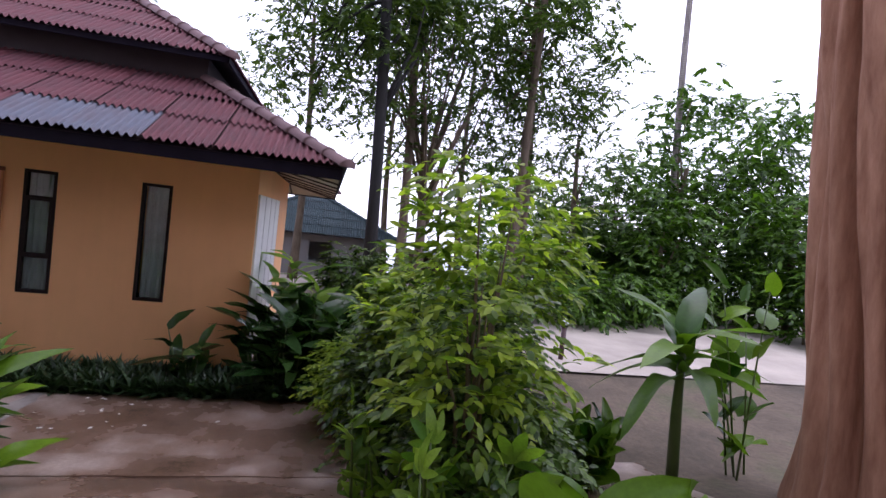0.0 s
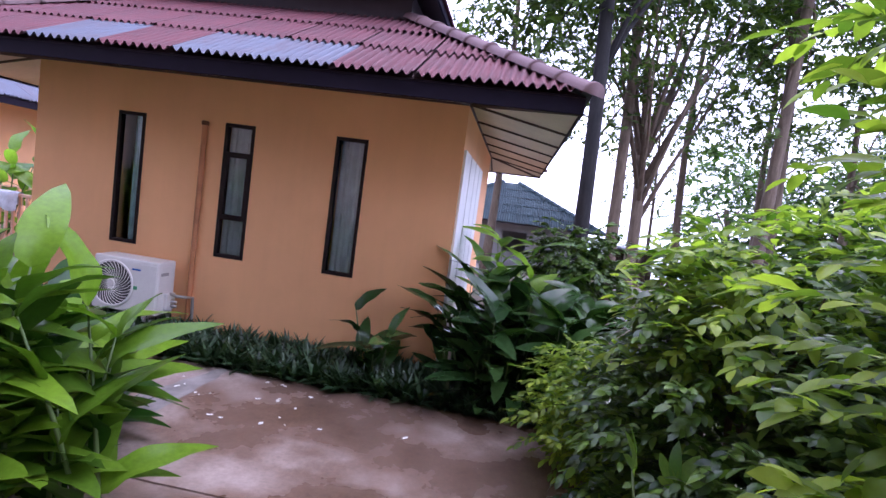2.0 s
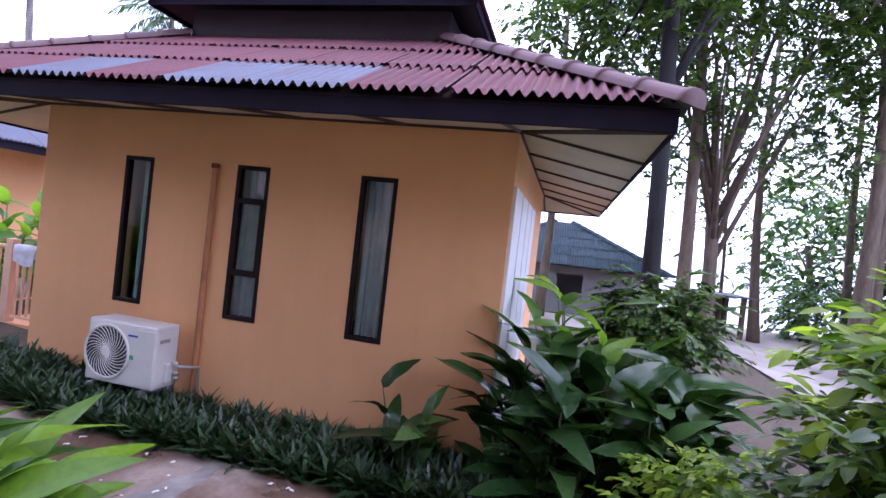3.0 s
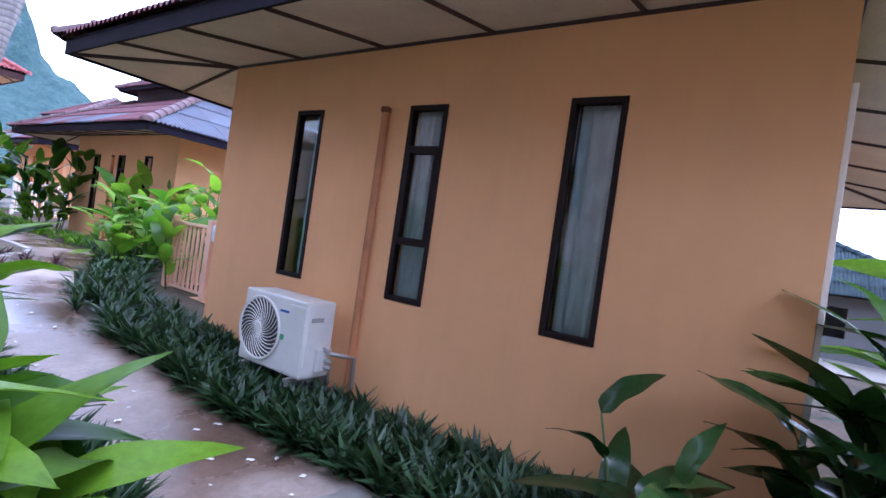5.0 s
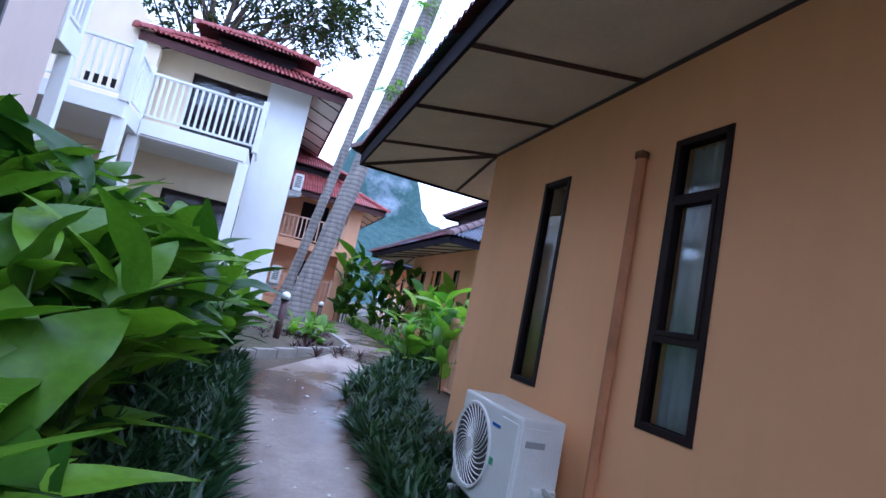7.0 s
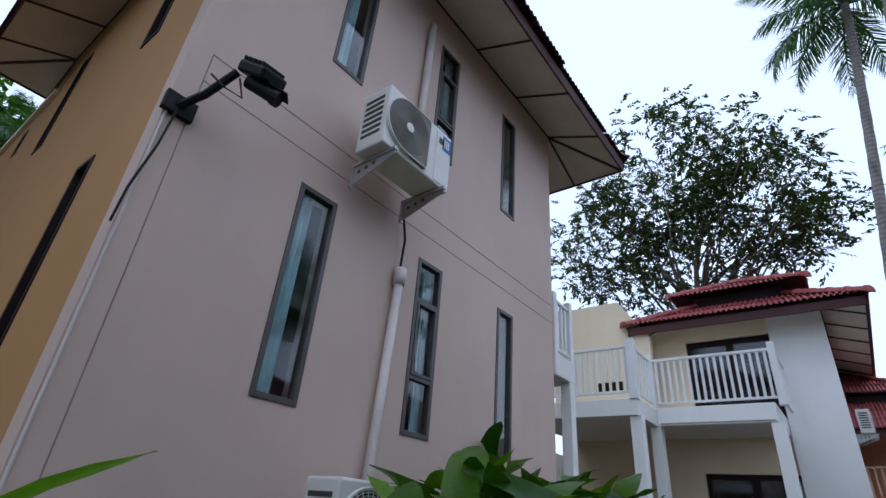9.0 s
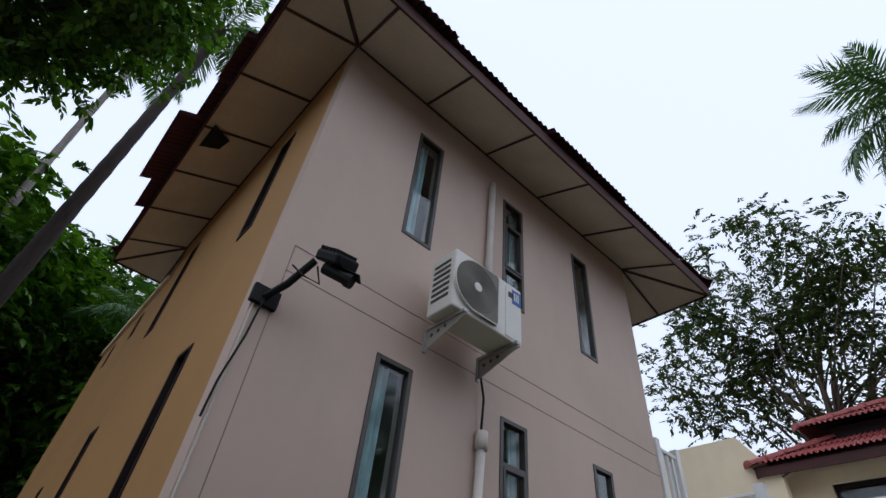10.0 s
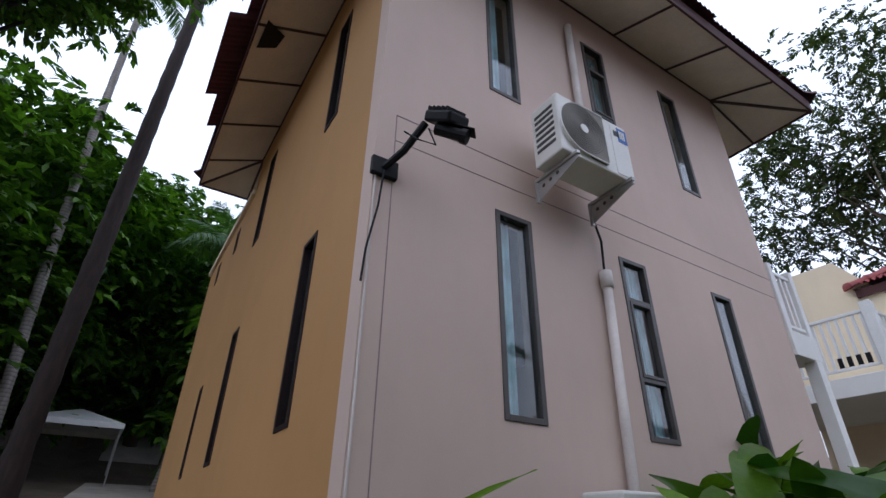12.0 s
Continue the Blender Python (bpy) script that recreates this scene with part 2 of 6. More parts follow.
def palm_rings(m):
    """Leaf-scar rings round a palm trunk."""
    nt = m.node_tree
    b = nt.nodes["Principled BSDF"]
    w = nt.nodes.new("ShaderNodeTexWave")
    w.wave_type, w.bands_direction = "BANDS", "Z"
    w.inputs["Scale"].default_value = 2.6
    w.inputs["Distortion"].default_value = 3.0
    w.inputs["Detail"].default_value = 3.0
    nt.links.new(coords(nt), w.inputs["Vector"])
    old = b.inputs["Base Color"].links[0].from_socket
    dark = ramp(nt, w.outputs["Fac"], [(0.0, (0.6, 0.6, 0.6)), (0.35, (1.0, 1.0, 1.0))])
    nt.links.new(blend(nt, 1.0, old, dark, "MULTIPLY"), b.inputs["Base Color"])
    bump(nt, b, w.outputs["Fac"], 0.25, 0.02)


palm_rings(M_BARK_PALM)
M_STEM = plain("green_stem", (0.08, 0.13, 0.03), 0.5)

# ---------------------------------------------------------------- mesh helpers


def box(bm, lo, hi, bevel=0.0):
    vs = [bm.verts.new((x, y, z)) for x in (lo[0], hi[0]) for y in (lo[1], hi[1]) for z in (lo[2], hi[2])]
    fs = [bm.faces.new([vs[i] for i in q]) for q in ((0, 1, 3, 2), (4, 6, 7, 5), (0, 4, 5, 1), (2, 3, 7, 6), (0, 2, 6, 4), (1, 5, 7, 3))]
    if bevel:
        es = list({e for f in fs for e in f.edges})
        bmesh.ops.bevel(bm, geom=es, offset=bevel, segments=2, affect="EDGES", profile=0.5)
    return vs


def tube(bm, pts, radii, sides=8, cap=True):
    """A round bar along points, with a radius at each."""
    rings = []
    n = len(pts)
    for i, p in enumerate(pts):
        p = Vector(p)
        a = Vector(pts[max(0, i - 1)])
        b = Vector(pts[min(n - 1, i + 1)])
        d = (b - a).normalized()
        side = d.cross(Vector((0.31, 0.95, 0.05))).normalized()
        up = side.cross(d)
        r = radii[i] if isinstance(radii, (list, tuple)) else radii
        rings.append([bm.verts.new(p + side * (math.cos(2 * math.pi * k / sides) * r) + up * (math.sin(2 * math.pi * k / sides) * r)) for k in range(sides)])
    for i in range(n - 1):
        for k in range(sides):
            bm.faces.new((rings[i][k], rings[i][(k + 1) % sides], rings[i + 1][(k + 1) % sides], rings[i + 1][k]))
    if cap:
        bm.faces.new(rings[0][::-1])
        bm.faces.new(rings[-1])


def mesh_of(name, bm, mat, smooth=False):
    bmesh.ops.recalc_face_normals(bm, faces=bm.faces)
    me = bpy.data.meshes.new(name)
    bm.to_mesh(me)
    bm.free()
    me.materials.append(mat)
    if smooth:
        me.polygons.foreach_set("use_smooth", [True] * len(me.polygons))
    return me


def part(name, bm, mat, parent=None, label="", smooth=False):
    ob = new(name, mesh_of(name, bm, mat, smooth))
    if parent is not None:
        ob.parent = parent
    if label:
        ob["label"] = label
    return ob


def box_part(name, lo, hi, mat, parent=None, label="", bevel=0.0):
    bm = bmesh.new()
    box(bm, lo, hi, bevel)
    return part(name, bm, mat, parent, label)


def thing(name, label, category, group="", kind="", at=(0, 0, 0)):
    e = new(name)
    e.empty_display_size = 0.3
    e.location = at
    return tagged(e, label, category, group, kind)


def wall_mesh(bm, o, ax, out, length, z0, z1, thick, holes):
    """A wall from o along ax, its face towards out, with openings (a0, a1, h0, h1) right through it."""
    o, ax, out = Vector(o), Vector(ax), Vector(out)
    us = sorted({0.0, length, *[h[0] for h in holes], *[h[1] for h in holes]})
    zs = sorted({z0, z1, *[h[2] for h in holes], *[h[3] for h in holes]})
    cache = {}

    def v(u, z, d):
        key = (round(u, 4), round(z, 4), d)
        if key not in cache:
            p = o + ax * u - out * (thick * d)
            cache[key] = bm.verts.new((p.x, p.y, z))
        return cache[key]

    def solid(i, j):
        if i < 0 or j < 0 or i >= len(us) - 1 or j >= len(zs) - 1:
            return False
        uc, zc = (us[i] + us[i + 1]) / 2, (zs[j] + zs[j + 1]) / 2
        return not any(h[0] < uc < h[1] and h[2] < zc < h[3] for h in holes)

    for i in range(len(us) - 1):
        for j in range(len(zs) - 1):
            if not solid(i, j):
                continue
            a, b, c, d = us[i], us[i + 1], zs[j], zs[j + 1]
            for k in (0, 1):
                bm.faces.new((v(a, c, k), v(b, c, k), v(b, d, k), v(a, d, k)))
            for (di, dj, p, q) in ((-1, 0, (a, c), (a, d)), (1, 0, (b, c), (b, d)), (0, -1, (a, c), (b, c)), (0, 1, (a, d), (b, d))):
                if not solid(i + di, j + dj):
                    bm.faces.new((v(*p, 0), v(*q, 0), v(*q, 1), v(*p, 1)))


def local_frame(o, ax, out):
    """Matrix: x along the wall, y out of it, z up."""
    ax, out = Vector(ax), Vector(out)
    return Matrix(((ax.x, out.x, 0, o[0]), (ax.y, out.y, 0, o[1]), (0, 0, 1, o[2]), (0, 0, 0, 1)))


def window(parent, m, w, h, frame_mat, curtain_mat, bars=(), sash=None, part_drawn=1.0, bar=0.045, at_start=False):
    """A tall narrow window in its opening: frame, bars, glass and a curtain. m: lower corner, x along, y out."""
    win = new("window", None)
    win.empty_display_size = 0.1
    bm = bmesh.new()
    d0, d1 = -0.07, 0.012
    for lo, hi in (((0, d0, 0), (bar, d1, h)), ((w - bar, d0, 0), (w, d1, h)), ((bar, d0, 0), (w - bar, d1, bar)), ((bar, d0, h - bar), (w - bar, d1, h))):
        box(bm, lo, hi, 0.004)
    for z in bars:
        box(bm, (bar, d0 + 0.005, z - bar / 2), (w - bar, d1 - 0.004, z + bar / 2), 0.003)
    if sash:
        s0, s1, b2 = sash[0], sash[1], 0.03
        for lo, hi in (((bar, -0.05, s0), (bar + b2, 0.02, s1)), ((w - bar - b2, -0.05, s0), (w - bar, 0.02, s1)), ((bar + b2, -0.05, s0), (w - bar - b2, 0.02, s0 + b2)), ((bar + b2, -0.05, s1 - b2), (w - bar - b2, 0.02, s1))):
            box(bm, lo, hi, 0.003)
    bm.transform(m)
    win_frame = part("window_frame", bm, frame_mat)
    win_frame.parent = parent
    win_frame.name = "window"
    edges = [bar, *bars, h - bar]
    for a, b in zip(edges, edges[1:]):
        bm = bmesh.new()
        box(bm, (bar, -0.034, a), (w - bar, -0.028, b))
        bm.transform(m)
        g = part("pane", bm, M_GLASS, win_frame)
        g.visible_shadow = False
    bm = bmesh.new()
    n = 34
    wide = w * part_drawn
    prev = None
    for i in range(n + 1):
        u = i / n
        x = (0 if at_start else w - wide) + wide * u
        y = -0.16 + 0.028 * math.sin(u * 31) + 0.012 * math.sin(u * 73 + 1)
        a, b = bm.verts.new((x, y, 0.03)), bm.verts.new((x, y * 0.9 - 0.016, h - 0.01))
        if prev:
            bm.faces.new((prev[0], a, b, prev[1]))
        prev = (a, b)
    bm.transform(m)
    part("curtain", bm, curtain_mat, win_frame, "drawn pale curtain", True)
    bpy.data.objects.remove(win)
    return win_frame

# ---------------------------------------------------------------- the lie of the land


def ground_z(x, y):
    """Height of the ground: level by the bungalow, rising towards the hill on the far side of the walk."""
    s = float(np.interp(-x, (3.0, 5.5, 8.8, 15.0, 20.0, 30.0, 70.0, 900.0), (0.0, 0.62, 1.35, 1.75, 2.5, 3.7, 22.0, 60.0)))
    if y > 0.2:
        k = min(1.0, (y - 0.2) / 1.2)
        s = max(s, k * 0.42 * min(max(0.0, -2.5 - x), 2.7))
    s += 0.065 * min(max(0.0, y - 2.0), 8.0) * min(1.0, max(0.0, (x + 14) / 6))
    return s


def path_x(y):
    """Middle line of the walk between the houses."""
    return float(np.interp(y, (4.6, 5.6, 6.6, 7.6, 8.6, 9.6, 11.0, 14.0, 20.0, 32.0), (-1.55, -1.5, -1.25, -0.7, -0.1, 0.3, 0.42, 0.55, 0.7, 1.6)))



def sheet(name, xs, ys, zf, mat, lift=0.0):
    verts = [(x, y, zf(x, y) + lift) for y in ys for x in xs]
    nx = len(xs)
    faces = [(j * nx + i, j * nx + i + 1, (j + 1) * nx + i + 1, (j + 1) * nx + i) for j in range(len(ys) - 1) for i in range(nx - 1)]
    me = bpy.data.meshes.new(name)
    me.from_pydata(verts, [], faces)
    me.materials.append(mat)
    me.polygons.foreach_set("use_smooth", [True] * len(me.polygons))
    return new(name, me)


def spread(lo, hi, step, far):
    a = list(np.arange(lo, hi + 0.001, step))
    k, left, right = step, [lo], [hi]
    while right[-1] < far:
        k *= 1.5
        left.append(left[-1] - k)
        right.append(right[-1] + k)
    return left[:0:-1] + a + right[1:]


tagged(sheet("ground", spread(-20, 12, 0.4, 900), spread(-12, 26, 0.4, 900), lambda x, y: ground_z(x, y) + 0.03 * noise.noise((x * 0.9, y * 0.9, 0)), M_SOIL),
       "dark damp soil with leaf litter between the houses", "ground", kind="structure")

# concrete apron and the walk that leads off between the houses
tagged(sheet("pavement_apron", list(np.linspace(-9.6, -2.7, 32)), list(np.linspace(-7, 1.0, 22)), ground_z, M_GROUND, 0.05),
       "brown damp concrete apron, worn and stained", "pavement", kind="structure")
bm = bmesh.new()
rows = []
for i in range(90):
    y = -5.0 + i * 0.4
    c = path_x(y)
    l, r = c - 0.64, c + 0.62
    if y < 0.9:
        l = -3.25 + max(0, y - 0.2) * 1.3
    l += 0.04 * noise.noise((y * 1.7, 3, 0))
    r += 0.05 * noise.noise((y * 1.3, 9, 0))
    rows.append([bm.verts.new((l + (r - l) * k / 4, y, ground_z(l + (r - l) * k / 4, y) + (0.07 if 0 < k < 4 else 0.065))) for k in range(5)]
                + [bm.verts.new((r, y, ground_z(r, y) - 0.08))])
    rows[-1].insert(0, bm.verts.new((l, y, ground_z(l, y) - 0.08)))
for a, b in zip(rows, rows[1:]):
    for k in range(6):
        bm.faces.new((a[k], a[k + 1], b[k + 1], b[k]))
tagged(part("pavement_walk", bm, M_GROUND), "damp concrete garden walk with pale dry patches", "pavement", kind="structure")

# worn pale edge between apron and walk
bm = bmesh.new()
prev = None
for i in range(30):
    y = -4.8 + 5.0 * i / 29
    x = -3.27 + 0.07 * noise.noise((y * 0.9, 7, 0)) + 0.02 * noise.noise((y * 4, 7, 0))
    row = [bm.verts.new((x + dx, y, z)) for dx, z in ((-0.02, 0.04), (-0.016, 0.074), (0.014 + 0.012 * noise.noise((y * 5, 3, 0)), 0.075), (0.035, 0.06))]
    if prev:
        for k in range(3):
            bm.faces.new((prev[k], prev[k + 1], row[k + 1], row[k]))
    prev = row
tagged(part("pavement_edge", bm, plain("worn_edge", (0.3, 0.26, 0.22), 0.8, 0.0, 0.45, 4.0, 30.0, 0.3)), "worn pale edge of the concrete walk", "pavement", kind="structure")

# pale strip of newer cement across the walk
bm = bmesh.new()
prev = None
for i in range(26):
    k = i / 25
    x = -0.96 - 1.25 * k
    y = 0.64 + 0.16 * k + 0.03 * noise.noise((k * 6, 1, 0))
    w = 0.06 + 0.16 * k + 0.03 * noise.noise((k * 9, 4, 0))
    a, b = bm.verts.new((x, y - w, 0.075)), bm.verts.new((x, y + w, 0.075))
    if prev:
        bm.faces.new((prev[0], prev[1], b, a))
    prev = (a, b)
tagged(part("cement_patch", bm, plain("grey_cement", (0.28, 0.255, 0.23), 0.7, 0.0, 0.35, 3.0, 20.0, 0.3)), "pale uneven strip of newer cement across the walk", "pavement", kind="structure")

# ---------------------------------------------------------------- roofs
SHEET_W, SHEET_D, WAVE = 0.9, 0.78, 0.9 / 9
_sheet_cache = {}


def sheet_mesh(u0, u1, v0, v1, length, depth, tan, mat):
    """One corrugated sheet of a hipped slope, cut where the hips cut it."""
    inside = u0 >= v1 and length - u1 >= v1 and v1 <= depth
    key = (round(u1 - u0, 3), round(v1 - v0, 3), round(tan, 3), mat.name) if inside else None
    if key in _sheet_cache:
        return _sheet_cache[key]
    n = max(2, int(round((u1 - u0) / WAVE * 6)))
    vs, fs = [], []
    for i in range(n + 1):
        u = u0 + (u1 - u0) * i / n
        top = min(v1 + 0.06, depth, u, length - u)
        hi = max(top, v0)
        wz = 0.026 * math.cos(2 * math.pi * u / WAVE)
        for v in (v0, (v0 + hi) / 2, hi):
            k = (v - v0) / (v1 - v0)
            vs.append((u - u0, v - v0, (v - v0) * tan + wz + 0.03 * (1 - k)))
    for i in range(n):
        for k in (0, 1):
            fs.append((3 * i + k, 3 * i + 3 + k, 3 * i + 4 + k, 3 * i + 1 + k))
    me = bpy.data.meshes.new("roof_sheet")
    me.from_pydata(vs, [], fs)
    me.materials.append(mat)
    me.polygons.foreach_set("use_smooth", [True] * len(me.polygons))
    if key:
        _sheet_cache[key] = me
    return me


def ridge_mesh(mat, r=0.13, length=0.42):
    key = ("ridge", mat.name)
    if key not in _sheet_cache:
        bm = bmesh.new()
        rings = []
        for u, k in ((0, 1.12), (0.04, 1.12), (0.05, 1.0), (length, 0.94)):
            rings.append([bm.verts.new((u, math.cos(a) * r * k, math.sin(a) * r * k * 0.8)) for a in np.linspace(0, math.pi, 9)])
        for a, b in zip(rings, rings[1:]):
            for i in range(8):
                bm.faces.new((a[i], a[i + 1], b[i + 1], b[i]))
        bm.faces.new(rings[0])
        _sheet_cache[key] = mesh_of("ridge_tile", bm, mat, True)
    return _sheet_cache[key]


def hip_roof(parent, x0, x1, y0, y1, ze, depth, tan, mat, ridge_mat, swap=None, deck_mat=None, slip=None):
    """Four corrugated slopes over a rectangle of eaves, hips capped with ridge tiles. swap: {(side, row, column): material}."""
    bm = bmesh.new()
    lo = [bm.verts.new(p) for p in ((x0 + 0.05, y0 + 0.05, ze - 0.03), (x1 - 0.05, y0 + 0.05, ze - 0.03), (x1 - 0.05, y1 - 0.05, ze - 0.03), (x0 + 0.05, y1 - 0.05, ze - 0.03))]
    zt = ze + depth * tan - 0.04
    hi = [bm.verts.new(p) for p in ((x0 + depth, y0 + depth, zt), (x1 - depth, y0 + depth, zt), (x1 - depth, y1 - depth, zt), (x0 + depth, y1 - depth, zt))]
    for i in range(4):
        bm.faces.new((lo[i], lo[(i + 1) % 4], hi[(i + 1) % 4], hi[i]))
    roof = part("roof", bm, deck_mat or M_BATTEN, parent, "hipped corrugated roof with ridge tiles")
    sides = (((x0, y1), (0, -1), (1, 0), y1 - y0), ((x0, y0), (1, 0), (0, 1), x1 - x0), ((x1, y0), (0, 1), (-1, 0), y1 - y0), ((x1, y1), (-1, 0), (0, -1), x1 - x0))
    for s, (o, au, av, length) in enumerate(sides):
        m = Matrix(((au[0], av[0], 0, o[0]), (au[1], av[1], 0, o[1]), (0, 0, 1, ze), (0, 0, 0, 1)))
        ncol = max(1, int(round(length / SHEET_W)))
        nrow = max(1, int(round(depth / SHEET_D)))
        cw, rd = length / ncol, depth / nrow
        for r in range(nrow):
            for c in range(ncol):
                u0, u1, v0, v1 = c * cw, (c + 1) * cw, r * rd, (r + 1) * rd
                if max(min(u, length - u) for u in (u0, u1, (u0 + u1) / 2)) <= v0 + 0.01:
                    continue
                use = (swap or {}).get((s, r, c), mat)
                ob = new("roof_sheet", sheet_mesh(u0, u1, v0, v1, length, depth, tan, use))
                out = (slip or {}).get((s, c), 0.0) if r == 0 else 0.0
                ob.matrix_world = m @ Matrix.Translation((u0, v0 - out, (v0 - out) * tan + 0.12 * out))
                ob.parent = roof
                if use is not mat:
                    ob["label"] = "newer grey metal sheet"
    for (cx, cy, dx, dy) in ((x0, y0, 1, 1), (x1, y0, -1, 1), (x1, y1, -1, -1), (x0, y1, 1, -1)):
        a = Vector((cx, cy, ze - 0.005))
        b = Vector((cx + dx * depth, cy + dy * depth, ze + depth * tan + 0.01))
        d = (b - a)
        n = max(2, int(d.length / 0.38))
        rot = d.to_track_quat("X", "Z").to_matrix().to_4x4()
        for i in range(n):
            t = new("ridge_tile", ridge_mesh(ridge_mat))
            t.matrix_world = Matrix.Translation(a + d * (i / n)) @ rot @ pose(0, 0, 0, 0, 0, random.uniform(-2, 2))
            t.parent = roof
    return roof


def soffit_and_fascia(parent, x0, x1, y0, y1, wx0, wx1, wy0, wy1, ze, zw, fascia_mat, step=1.2, fascia=0.2):
    """Boarded soffit between wall and eaves with dark battens, and the fascia boards round the eaves."""
    e = ((x0, y0), (x1, y0), (x1, y1), (x0, y1))
    w = ((wx0, wy0), (wx1, wy0), (wx1, wy1), (wx0, wy1))
    for i in range(4):
        j = (i + 1) % 4
        bm = bmesh.new()
        q = [(*e[i], ze), (*e[j], ze), (*w[j], zw), (*w[i], zw)]
        vs = [bm.verts.new(p) for p in q] + [bm.verts.new((p[0], p[1], p[2] + 0.015)) for p in q]
        for f in ((0, 1, 2, 3), (7, 6, 5, 4), (0, 4, 5, 1), (2, 6, 7, 3)):
            bm.faces.new([vs[k] for k in f])
        sf = part("soffit", bm, M_SOFFIT, parent, "cream boarded soffit with dark battens")
        ev, wv = [Vector(q[0]), Vector(q[1])], [Vector(q[3]), Vector(q[2])]
        span = (wv[1] - wv[0]).length
        n = max(2, int(round(span / step)))

        def bat(a, b, r=0.022):
            bm = bmesh.new()
            tube(bm, [a - Vector((0, 0, 0.008)), b - Vector((0, 0, 0.008))], r, 4)
            part("batten", bm, M_BATTEN, sf)
        for k in range(1, n):
            p = wv[0].lerp(wv[1], k / n)
            d = (ev[1] - ev[0]).normalized()
            qv = ev[0] + d * (p - ev[0]).dot(d)
            bat(p, qv)
        bat(wv[0], ev[0], 0.03)
        bat(wv[0], wv[1], 0.025)
        # the fan of two battens near a hip
        d = (ev[1] - ev[0]).normalized()
        bat(wv[0], ev[0] + d * (wv[0] - ev[0]).dot(d))
        bat(wv[1], ev[0] + d * (wv[1] - ev[0]).dot(d))
    t = 0.03
    for lo, hi in (((x0 - t, y0 - t, ze - 0.03), (x0, y1 + t, ze + fascia)), ((x1, y0 - t, ze - 0.03), (x1 + t, y1 + t, ze + fascia)),
                   ((x0, y0 - t, ze - 0.03), (x1, y0, ze + fascia)), ((x0, y1, ze - 0.03), (x1, y1 + t, ze + fascia))):
        box_part("fascia", lo, hi, fascia_mat, parent, "dark painted fascia board", 0.005)


